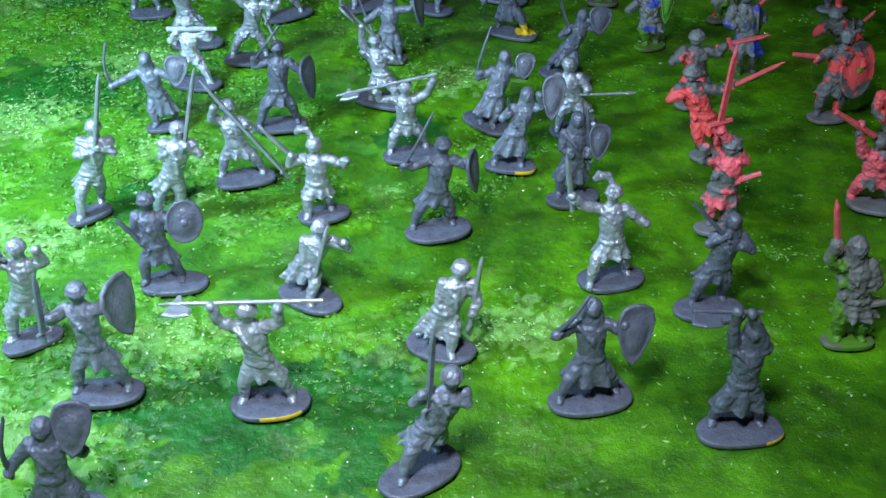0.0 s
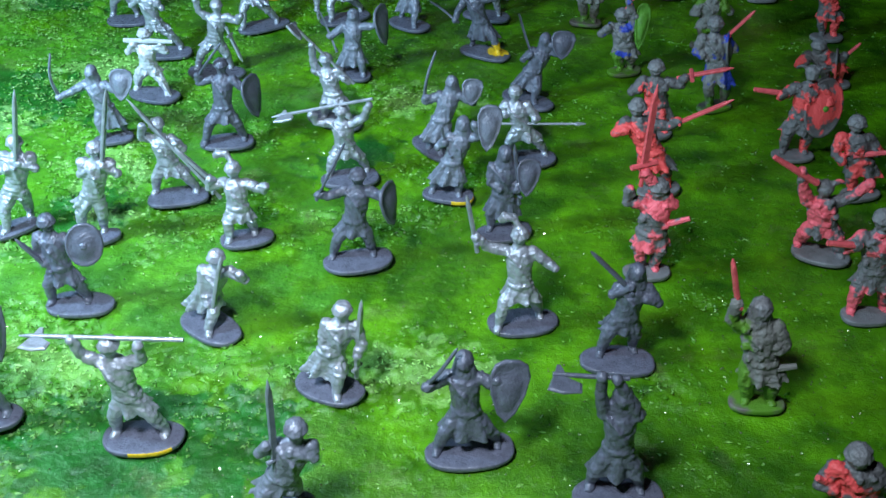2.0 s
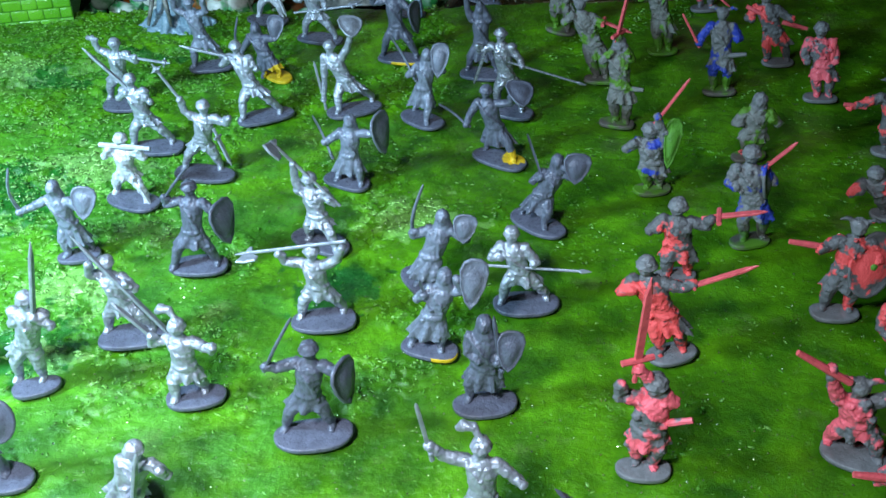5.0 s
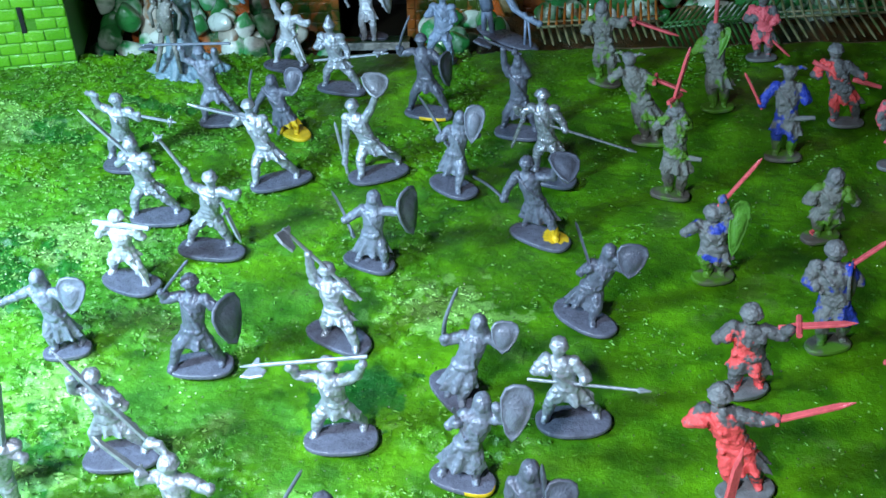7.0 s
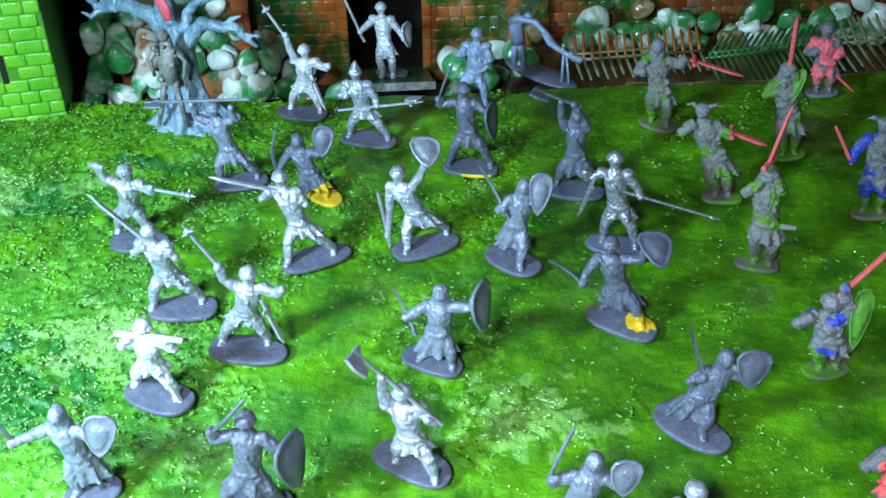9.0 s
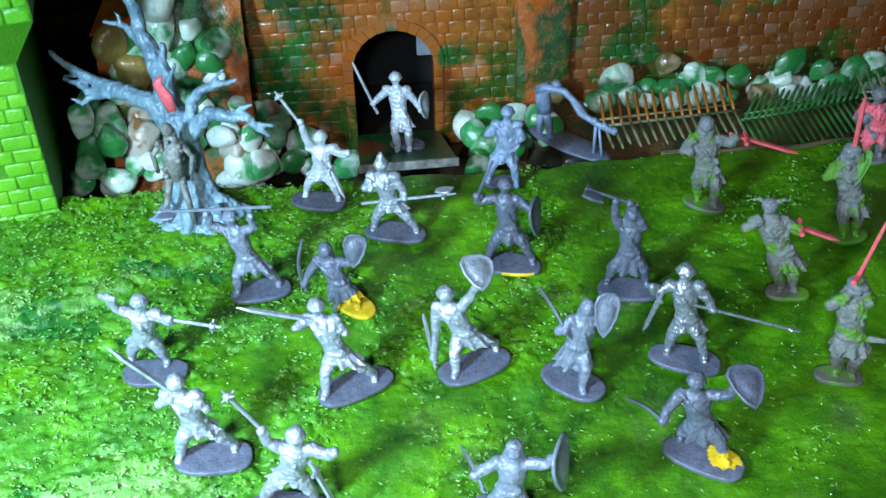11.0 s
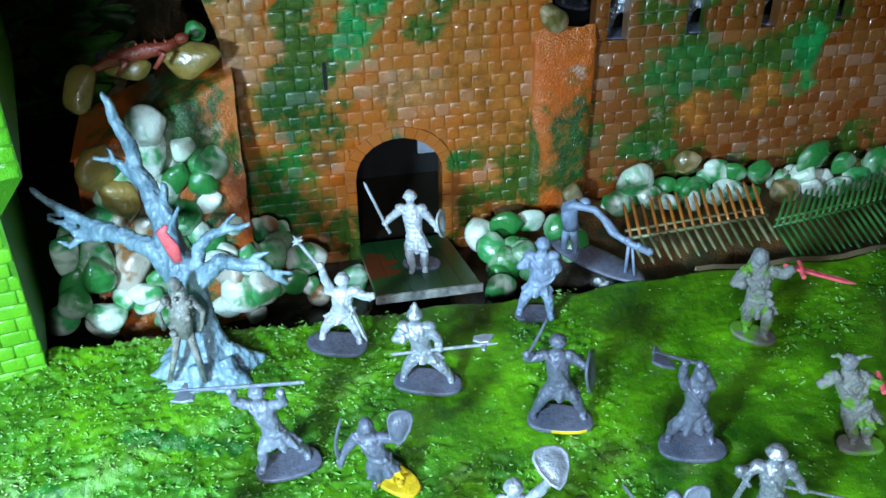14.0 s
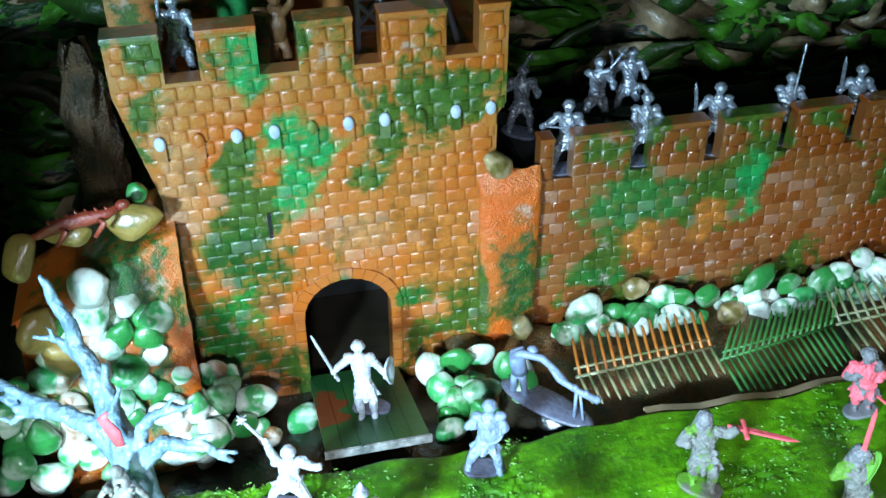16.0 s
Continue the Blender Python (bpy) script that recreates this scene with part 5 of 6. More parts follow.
# toy gunner bent over a long gun on a rest, on a long oval base
bm = bmesh.new()
m = pose(0, 0, 1.5, 0, 0, -38)
ribbon(bm, [(32 * math.cos(2 * math.pi * k / 32), 10.5 * math.sin(2 * math.pi * k / 32)) for k in range(32)], m, 3)
for fc in bm.faces:
    fc.material_index = 1
tube(bm, [(-12, 6, 2), (-14, 6, 14), (-16, 6, 22)], [2.0, 2.4, 3.2], 9)
tube(bm, [(-19, 10, 2), (-19, 9, 14), (-17, 7, 22)], [2.0, 2.4, 3.2], 9)
tube(bm, [(-16, 7, 20), (-18, 6, 30), (-18, 4, 37), (-14, 3, 41)], [5, 5, 5.2, 3], 12, 0.8)
ball(bm, (-10, 2, 41), 3.6, 2)
tube(bm, [(-22, 4, 36), (-16, 0, 41), (-5, -3, 40), (3, -6, 33), (8, -8, 27)], [2.4, 2.6, 2.3, 2.1, 2.2], 9)
tube(bm, [(-2, -4, 38), (5, -8, 28), (16, -14, 24), (27, -20, 22)], [1.6, 2.0, 2.0, 2.3], 9)
for k in range(4):
    ball(bm, (8 + 6 * k, -9.5 - 3.4 * k, 27 - 1.4 * k), 2.6, 1)
tube(bm, [(15, -13, 2), (15, -13, 24)], [1.1, 1.1], 7)
tube(bm, [(20, -16, 2), (17, -14, 22)], [0.9, 0.9], 7)
bm.transform(Matrix.Scale(0.001, 4))
finish("toy_gunner", bm, [LOOKS["blue"], BASE], None, "blue-grey plastic toy gunner bent over a long gun", "toy figure", smooth=True, matrix=pose(-0.008, 0.902, -0.004))
# flat stone that carries the gunner
bm = bmesh.new()
ball(bm, (0, 0, 0), (0.034, 0.018, 0.022), 3)
for v in bm.verts:
    v.co *= 1 + 0.15 * noise.noise(v.co * 60)
finish("flat_stone", bm, DARK, None, "dark flat stone in the ditch", "stone", smooth=True, matrix=pose(-0.006, 0.906, -0.0265, 0, 0, -36))


def castle_at(u, v, z):
    p = CASTLE @ Vector((u, -v, z))
    return (p.x, p.y, p.z)


def soldiers_on_wall():
    poses = [(0.145, 0.070, -30, "mace", (-8, -3, 36), (4, -3, 58)), (0.159, 0.018, 20, "spear", (-16, -3, 34), (22, -3, 30)), (0.198, 0.070, 0, "mace", (6, -2, 42), (14, -2, 54)),
             (0.2095, 0.016, 8, "sword", (-6, -3, 24), (-7, -3, 40)), (0.2595, 0.018, -15, "sword", (-14, -2, 30), (-17, -3, 52)), (0.310, 0.020, 12, "spear", (2, -3, 30), (3, -3, 72)),
             (0.360, 0.020, 0, "sword", (-12, -2, 34), (-14, -3, 58)), (0.400, 0.026, 0, "spear", (8, -2, 30), (10, -3, 66)), (0.225, 0.080, 0, "sword", (-12, -2, 34), (-16, -3, 50))]
    for u, v, turn, kind, a, b in poses:
        figure("steel", "armor", "plume" if abs(u - 0.2095) < 0.001 else "dome", castle_at(u, -v, 0.0885), (26, turn), (0, 0, 46), (-7, 0), (7, 1), a, (10, -3, 30),
               [(kind, a, b)], "dark steel-coloured toy soldier standing on the castle wall")
    figure("steel", "armor", "dome", castle_at(-0.066, -0.030, 0.172), (24, 0), (0, 0, 46), (-5, 0), (6, 0), (-8, -3, 30), (10, -3, 28), [("sword", (-8, -3, 30), (-6, -3, 60))],
           "dark steel-coloured toy soldier on the tower deck")


# brown toy beast on the tower
bm = bmesh.new()
tube(bm, [(-3, 0, 2), (-3, 0, 14), (-1, 0, 22)], [3.4, 2.6, 4], 9)
tube(bm, [(5, 0, 2), (4, 0, 14), (1, 0, 22)], [3.4, 2.6, 4], 9)
tube(bm, [(0, 0, 20), (0, -1, 30), (0, -1, 40)], [5, 6, 4], 12, 0.8)
tube(bm, [(-4, -1, 36), (-11, -3, 38), (-13, -4, 33)], [2.6, 2.2, 2.4], 8)
tube(bm, [(4, -1, 36), (9, -3, 42), (10, -4, 50)], [2.6, 2.2, 2.4], 8)
ball(bm, (0, -2, 45), (4, 4, 4.5), 2)
tube(bm, [(-8, 0, 1.2), (8, 0, 1.2)], [5, 5], 12)
bm.transform(Matrix.Scale(0.001, 4))
finish("toy_beast", bm, BROWN, None, "brown plastic toy beast standing on the tower deck", "toy figure", smooth=True, matrix=Matrix.Translation(castle_at(-0.012, 0.0 - 0.024, 0.1735)))

# grey lattice siege frame on the tower
frame_root = tagged(new("siege_frame"), "grey plastic toy siege frame with crossed braces", "toy catapult")
frame_root.matrix_basis = Matrix.Translation(castle_at(0.051, -0.035, 0.172)) @ pose(0, 0, 0, 0, 0, 12)
for a, b, nm in (((-0.017, 0, 0), (-0.017, 0, 0.06), "post"), ((-0.004, 0, 0), (-0.004, 0, 0.06), "post"), ((-0.017, 0, 0.02), (-0.004, 0, 0.034), "brace"), ((-0.017, 0, 0.034), (-0.004, 0, 0.02), "brace"),
                 ((-0.017, 0, 0.018), (-0.004, 0, 0.018), "rung"), ((-0.017, 0, 0.036), (-0.004, 0, 0.036), "rung"), ((-0.02, 0, 0.05), (0.045, 0, 0.055), "beam"), ((-0.004, 0, 0.04), (0.02, 0, 0.054), "brace"),
                 ((0.030, 0, 0), (0.030, 0, 0.055), "post"), ((0.043, 0, 0), (0.030, 0, 0.045), "brace")):
    bm = bmesh.new()
    tube(bm, [a, b], [0.0017, 0.0017], 6)
    part(nm, bm, GREY_TOY, frame_root)

# red-brown toy lizard sprawled on the yellow stones
bm = bmesh.new()
tube(bm, [(-32, 2, 2), (-20, 0, 4), (-8, 0, 7), (6, -1, 8), (16, 0, 7), (24, 1, 9)], [0.8, 2.4, 4.2, 4.6, 3.4, 2.2], 10, 0.8)
ball(bm, (26, 1, 10), (4, 3, 3), 2)
for x, s in ((-8, -1), (-6, 1), (12, -1), (13, 1)):
    tube(bm, [(x, 0, 7), (x + 3, s * 7, 6), (x - 3, s * 10, 1)], [2.2, 1.8, 1.2], 7)
for k in range(7):
    tube(bm, [(-12 + 5 * k, 0, 9), (-13 + 5 * k, 0, 14 - abs(k - 3) * 0.7)], [1.6, 0.4], 5)
bm.transform(Matrix.Scale(0.001, 4))
finish("toy_lizard", bm, CLAY, None, "red-brown plastic toy lizard lying on yellow stones", "toy animal", smooth=True, matrix=Matrix.Translation(castle_at(-0.130, 0.030, 0.119)) @ pose(0, 0, 0, 0, -7, 14))

# dark rock spire behind the slope
bm = bmesh.new()
rings = []
for k in range(24):
    z = -0.05 + 0.245 * k / 23
    r = 0.015 * (1 - k / 23) ** 0.6 + 0.006
    rings.append([bm.verts.new(Vector((r * math.cos(a), r * math.sin(a), z)) * (1 + 0.0) + Vector((noise.noise((a * 2, z * 50, 1)), noise.noise((a * 2, z * 50, 5)), 0)) * 0.008) for a in (2 * math.pi * j / 24 for j in range(24))])
for a, b in zip(rings, rings[1:]):
    for j in range(24):
        bm.faces.new((a[j], a[(j + 1) % 24], b[(j + 1) % 24], b[j]))
bm.faces.new(rings[-1])
finish("rock_spire", bm, plain("spire_rock", (0.02, 0.016, 0.006), (0.11, 0.055, 0.02), 45.0, 0.4, 0.003, 0.3), None, "dark brown and green model rock spire", "rock", smooth=True,
       matrix=Matrix.Translation(castle_at(-0.122, -0.045, 0)))

# ---- the two armies ----
figure('dark', 'robe', 'hood', (-0.132, 0.233, 0.000), (31, 4), (2, 0, 41), (-5, -1), (8, -1), (-12, -2, 23), (11, -2, 37),
       [('sabre', (-12, -1, 22), (-7, -3, 50)), ('shield', 'kite', (13, -2, 43), 13, 21)],
       "dark grey plastic toy warrior with sabre and kite shield on grass")  
figure('silver', 'tunic', 'dome', (-0.172, 0.324, 0.000), (25, 37), (4, 1, 47), (-7, -1), (5, 7), (-3, -2, 47), (13, -2, 49),
       [('sword', (-4, -2, 46), (-10, -4, 51))],
       "silver plastic toy knight with arms spread wide on grass")  
figure('grey', 'tunic', 'dome', (-0.132, 0.292, 0.000), (28, 4), (-2, 0, 51), (-11, 1), (8, 2), (-13, -2, 41), (14, -2, 50),
       [('sword', (-18, -1, 32), (-14, -3, 62)), ('shield', 'edge', (14, -2, 46), 5, 26)],
       "grey plastic toy warrior in long tunic with short sword and shield")  
figure('silver', 'tunic', 'dome', (-0.067, 0.286, 0.000), (31, 6), (-4, -1, 48), (-10, 1), (8, 2), (-16, -3, 52), (8, -3, 51),
       [('halberd', (22, -1, 53), (-30, -3, 53)), ('paint', (5, -9, 1), 8)],
       "silver plastic toy axeman swinging a long axe overhead")  
figure('grey', 'tunic', 'dome', (-0.008, 0.251, 0.000), (33, 38), (11, 0, 47), (-6, -5), (5, 11), (1, -2, 41), (9, -2, 39),
       [('sword', (3, -1, 33), (5, -3, 72))],
       "grey plastic toy swordsman leaning with an upright sword")  
figure('silver', 'robe', 'dome', (-0.001, 0.319, 0.000), (30, -21), (8, -1, 42), (4, -6), (-8, 9), (2, -3, 22), (13, -3, 22),
       [('sword', (12, -1, 13), (16, -3, 50))],
       "pale silver plastic toy swordsman in a draped cloak")  
figure('silver', 'robe', 'dome', (-0.059, 0.353, 0.000), (32, -36), (7, 1, 37), (1, -6), (-9, 17), (1, -2, 15), (17, -2, 32),
       [('sword', (2, -2, 8), (11, -4, 42))],
       "pale silver plastic toy swordsman holding his blade upright")  
figure('dark', 'robe', 'hood', (0.058, 0.289, 0.000), (34, 14), (-3, 0, 46), (-12, -2), (9, 4), (-16, -2, 35), (9, -2, 40),
       [('sabre', (-16, -1, 35), (-5, -3, 55)), ('shield', 'kite', (13, -2, 35), 15, 25)],
       "dark grey plastic toy warrior with raised sabre and round-topped shield")  
figure('dark', 'robe', 'hood', (0.112, 0.272, 0.000), (33, 7), (-3, 0, 49), (-10, 3), (7, 3), (-11, -2, 60), (-6, -2, 59),
       [('axe', (-4, -1, 59), (-27, -3, 61)), ('paint', (13, -2, 1), 7)],
       "dark grey plastic toy axeman kneeling, with yellow paint on base rim")  
figure('silver', 'tunic', 'plume', (0.076, 0.366, 0.000), (31, 11), (-3, 0, 47), (-10, -6), (7, 4), (-21, -2, 47), (12, -2, 33),
       [('sword', (-21, -1, 43), (-25, -3, 68))],
       "bright silver plastic toy knight with plumed helmet and raised sword")  
figure('dark', 'tunic', 'hood', (0.116, 0.344, 0.000), (31, 0), (3, 0, 47), (-7, 3), (6, 7), (1, -2, 42), (8, -2, 36),
       [('sword', (2, -1, 39), (-16, -3, 59))],
       "dark grey plastic toy swordsman lunging with sword over his shoulder")  
figure('dark', 'tunic', 'dome', (-0.121, 0.363, 0.000), (30, 2), (-6, 1, 44), (-12, -1), (3, 2), (-10, -2, 25), (8, -2, 34),
       [('sword', (-7, -2, 21), (-19, -4, 39)), ('shield', 'round', (10, -2, 36), 16, 20)],
       "dark grey plastic toy warrior with round shield and lowered sword")  
figure('silver', 'tunic', 'plume', (-0.059, 0.419, 0.000), (26, 18), (-2, 0, 40), (-7, -4), (3, 4), (-13, -2, 36), (13, -2, 33),
       [('sword', (-13, -1, 35), (-27, -3, 53))],
       "silver plastic toy knight with plumed helmet swinging a sword")  
figure('dark', 'tunic', 'dome', (-0.002, 0.405, 0.000), (33, 18), (2, 0, 48), (-12, 1), (6, 5), (-16, -2, 39), (13, -2, 41),
       [('sabre', (-16, -1, 38), (-2, -3, 67)), ('shield', 'edge', (16, -2, 35), 8, 22)],
       "dark grey plastic toy warrior in long coat with curved sabre")  
figure('silver', 'tunic', 'dome', (-0.103, 0.453, 0.000), (31, 17), (-5, 1, 42), (-12, 2), (8, 5), (-11, -3, 44), (4, -2, 34),
       [('sword', (20, -1, 6), (-16, -3, 59))],
       "silver plastic toy knight carrying a great sword across his body")  
figure('silver', 'armor', 'dome', (-0.175, 0.419, 0.000), (23, 47), (11, 1, 49), (-2, -5), (3, 11), (5, -2, 36), (12, -2, 40),
       [('sword', (10, -2, 37), (21, -4, 80))],
       "silver plastic toy knight holding a long sword straight up")  
figure('silver', 'armor', 'dome', (-0.131, 0.414, 0.000), (21, 29), (8, 0, 51), (-9, 3), (1, 5), (5, -2, 41), (11, -2, 44),
       [('sword', (10, -1, 42), (21, -3, 84))],
       "silver plastic toy knight holding a long sword upright")  
figure('grey', 'robe', 'hood', (-0.157, 0.510, 0.000), (22, 24), (-6, 1, 41), (-5, -2), (4, 6), (-26, -2, 27), (12, -2, 33),
       [('sabre', (-26, -1, 27), (-24, -3, 54)), ('shield', 'kite', (11, -2, 36), 13, 18)],
       "grey plastic toy warrior in robe waving a sabre")  
figure('dark', 'tunic', 'dome', (-0.092, 0.511, 0.000), (30, 12), (2, 0, 48), (-11, -5), (9, 2), (-11, -2, 43), (16, -2, 33),
       [('sabre', (-11, -1, 42), (5, -3, 63)), ('shield', 'edge', (18, -2, 31), 6, 25)],
       "dark grey plastic toy warrior with sabre behind his head")  
figure('white', 'armor', 'dome', (-0.151, 0.564, 0.000), (33, -14), (0, 0, 40), (-12, 6), (8, 0), (-7, -2, 35), (10, -2, 36),
       [('bar', (-12, -1, 37), (18, -3, 38)), ('sword', (4, -1, 18), (12, -3, 0))],
       "bright silver plastic toy crossbowman aiming")  
figure('silver', 'armor', 'dome', (-0.122, 0.598, 0.000), (37, -3), (6, 0, 45), (-12, 3), (8, 6), (-6, -2, 50), (21, -2, 40),
       [('mace', (-6, -1, 49), (-16, -3, 68)), ('sword', (12, -1, 28), (19, -3, 10))],
       "silver plastic toy knight raising a spiked mace")  
figure('silver', 'armor', 'dome', (-0.036, 0.541, 0.000), (35, -24), (-3, 0, 39), (-6, 1), (10, -8), (-10, -2, 49), (7, -2, 29),
       [('axe', (11, -1, 27), (-20, -3, 62))],
       "silver plastic toy knight swinging a battle axe over his shoulder")  
figure('silver', 'tunic', 'dome', (-0.017, 0.478, 0.000), (31, 15), (-3, 0, 41), (-11, 0), (7, 8), (-18, -2, 40), (12, -2, 46),
       [('halberd', (12, -1, 49), (-34, -3, 39))],
       "silver plastic toy knight with a poleaxe held overhead")  
figure('grey', 'robe', 'hood', (0.025, 0.514, 0.000), (33, -50), (9, 0, 41), (-3, -2), (3, -7), (-5, -2, 33), (20, -2, 34),
       [('sabre', (-6, 0, 32), (1, -3, 61)), ('shield', 'kite', (20, -2, 37), 12, 15)],
       "grey plastic toy warrior in robe with sabre and shield")  
figure('grey', 'robe', 'hood', (0.036, 0.466, 0.000), (27, -10), (7, 1, 42), (-8, 1), (5, -1), (-2, -2, 33), (13, -2, 44),
       [('sabre', (1, -2, 26), (-3, -4, 43)), ('shield', 'kite', (20, -2, 42), 13, 24), ('paint', (8, -6, 1), 6)],
       "grey plastic toy warrior kneeling with large kite shield")  
figure('silver', 'tunic', 'dome', (0.076, 0.505, 0.000), (32, 11), (-8, 0, 41), (-11, -1), (9, 5), (-13, -2, 29), (3, -2, 27),
       [('spear', (-20, -1, 23), (30, -3, 26))],
       "silver plastic toy spearman holding a spear level")  
figure('dark', 'robe', 'hood', (0.066, 0.434, 0.000), (28, 19), (-1, -1, 46), (-7, 1), (4, 6), (-3, -3, 28), (5, -3, 28),
       [('sword', (6, -1, 23), (3, -3, 53)), ('shield', 'kite', (10, -3, 35), 12, 19)],
       "dark grey plastic toy warrior with upright sword and shield")  
figure('dark', 'robe', 'hood', (0.075, 0.575, 0.000), (35, -37), (9, 0, 40), (4, -5), (-8, 8), (1, -2, 32), (13, -2, 38),
       [('sabre', (1, -1, 32), (-7, -3, 57)), ('shield', 'kite', (19, -2, 38), 15, 17)],
       "dark grey plastic toy warrior crouching with sabre and shield")  
figure('dark', 'robe', 'dome', (0.047, 0.639, 0.000), (35, -24), (-9, 0, 45), (-9, 10), (8, -2), (-20, -2, 24), (7, -2, 45),
       [('sabre', (-20, -1, 24), (-36, -3, 37)), ('shield', 'kite', (11, -2, 46), 17, 16), ('paint', (8, 0, 3), 7)],
       "dark grey plastic toy warrior with a yellow painted leg")  
figure('grey', 'robe', 'hood', (-0.037, 0.602, 0.000), (29, -20), (4, 0, 40), (-5, 0), (9, -4), (-11, -2, 27), (20, -2, 40),
       [('sabre', (-8, -1, 19), (-16, -3, 44)), ('shield', 'edge', (22, -2, 35), 6, 26)],
       "grey plastic toy warrior in pale robe with shield at arm's length")  
figure('silver', 'armor', 'dome', (-0.161, 0.623, 0.000), (33, 12), (-9, -1, 46), (-14, -2), (7, 6), (-12, -3, 39), (-4, -3, 37),
       [('sword', (-7, -1, 37), (-33, -3, 66))],
       "silver plastic toy knight lunging with a great sword")  
figure('silver', 'armor', 'dome', (-0.204, 0.673, 0.000), (31, 6), (1, 0, 44), (-13, 7), (4, 6), (-12, -2, 48), (14, -2, 37),
       [('bar', (-16, -1, 48), (-8, -3, 48)), ('mace', (13, -1, 36), (34, -3, 35))],
       "silver plastic toy knight holding crossbow and war pick")  
figure('silver', 'armor', 'dome', (-0.108, 0.671, 0.000), (37, 35), (-14, 0, 48), (-12, -8), (8, 5), (-20, -2, 41), (-7, -2, 38),
       [('sword', (-13, -1, 41), (-49, -3, 48))],
       "silver plastic toy knight stabbing with a long bright sword")  
figure('silver', 'tunic', 'dome', (-0.054, 0.688, 0.000), (37, 33), (-13, 0, 44), (-8, -7), (9, 13), (-19, -2, 8), (2, -2, 54),
       [('sword', (-19, -1, 5), (-23, -3, 35)), ('shield', 'kite', (2, -2, 59), 16, 8)],
       "silver plastic toy knight with buckler raised over his head")  
figure('grey', 'robe', 'hood', (-0.008, 0.681, 0.000), (32, -32), (4, 1, 45), (4, -6), (-6, 12), (-5, -1, 33), (10, -1, 42),
       [('sabre', (-4, -1, 31), (-18, -3, 59)), ('shield', 'kite', (12, -1, 43), 12, 22)],
       "grey plastic toy warrior in robe with curved sabre and shield")  
figure('steel', 'armor', 'brim', (0.045, 0.700, 0.000), (34, -15), (-6, 0, 53), (-8, 4), (8, 0), (-20, -2, 46), (8, -2, 34),
       [('spear', (-3, -2, 37), (48, -4, 25)), ('sword', (-16, -2, 40), (-22, -4, 21))],
       "shiny steel-coloured toy knight thrusting a long thin spear")  
figure('grey', 'tunic', 'dome', (-0.168, 0.737, 0.000), (31, 22), (-10, 0, 47), (-11, -4), (8, 5), (-21, -2, 50), (1, -2, 50),
       [('halberd', (10, -1, 55), (-43, -3, 51))],
       "grey plastic toy axeman with poleaxe held overhead")  
figure('dark', 'robe', 'hood', (-0.118, 0.729, 0.000), (26, -37), (-12, 0, 35), (-8, -3), (2, -2), (-24, -2, 15), (1, -2, 35),
       [('sabre', (-24, -1, 13), (-22, -3, 44)), ('shield', 'kite', (3, -2, 37), 12, 18), ('paint', (3, -4, 1), 11)],
       "dark grey plastic toy warrior on a yellow-painted base")  
figure('white', 'armor', 'dome', (-0.154, 0.821, 0.000), (33, -7), (5, 0, 44), (-8, 5), (11, 2), (-5, -2, 55), (20, -2, 36),
       [('mace', (-6, -1, 54), (-15, -3, 71)), ('sword', (9, -1, 26), (16, -3, 6))],
       "bright silver plastic toy knight raising a mace")  
figure('silver', 'armor', 'cone', (-0.105, 0.793, 0.000), (35, -7), (-6, 0, 45), (-12, 2), (11, 1), (-12, -2, 31), (6, -2, 26),
       [('halberd', (-16, -1, 21), (30, -3, 30))],
       "silver plastic toy knight in pointed helmet with poleaxe")  
figure('dark', 'tunic', 'dome', (-0.040, 0.768, 0.000), (32, -5), (-4, 0, 51), (-12, 2), (11, 2), (-18, -2, 46), (9, -2, 39),
       [('sabre', (-18, -1, 44), (-10, -3, 68)), ('shield', 'edge', (12, -2, 33), 7, 23), ('paint', (3, -7, 1), 9), ('paint', (17, 31, 1), 5)],
       "dark grey plastic toy warrior with yellow paint on his base")  
figure('dark', 'robe', 'hood', (0.021, 0.751, 0.000), (32, -4), (-2, 0, 48), (-10, 5), (9, 4), (-11, -2, 57), (-4, -2, 56),
       [('axe', (-2, -1, 55), (-26, -3, 64))],
       "dark grey plastic toy axeman with axe raised overhead")  
figure('blue', 'armor', 'dome', (-0.048, 0.848, 0.000), (23, 5), (2, 0, 48), (-8, 0), (8, -3), (-6, -2, 36), (8, -2, 31),
       [('shield', 'round', (4, -2, 32), 13, 16)],
       "blue-grey plastic toy warrior stooping with a small shield")  
figure('white', 'armor', 'dome', (-0.113, 0.909, -0.012), (23, -7), (-6, 1, 48), (-5, -9), (2, -8), (-21, -1, 31), (10, -1, 27),
       [('sword', (-20, -1, 28), (-32, -3, 61)), ('shield', 'edge', (12, -1, 30), 7, 19)],
       "bright silver plastic toy knight charging out over the drawbridge")  
figure('orc', 'brute', 'hood', (0.068, 0.833, 0.000), (25, -32), (-5, -1, 53), (-3, 3), (5, -3), (-12, -3, 37), (11, -3, 47),
       [('cross', (12, -1, 47), (46, -3, 38))],
       "grey and green toy orc with a red cross-hilted sword")  
figure('orc', 'brute', 'horns', (0.101, 0.754, 0.000), (22, 0), (-17, 0, 54), (-3, 2), (3, 2), (-21, -2, 46), (-2, -2, 43),
       [('cross', (-4, -1, 44), (18, -3, 37))],
       "grey and green toy orc archer with red cross-hilted sword")  
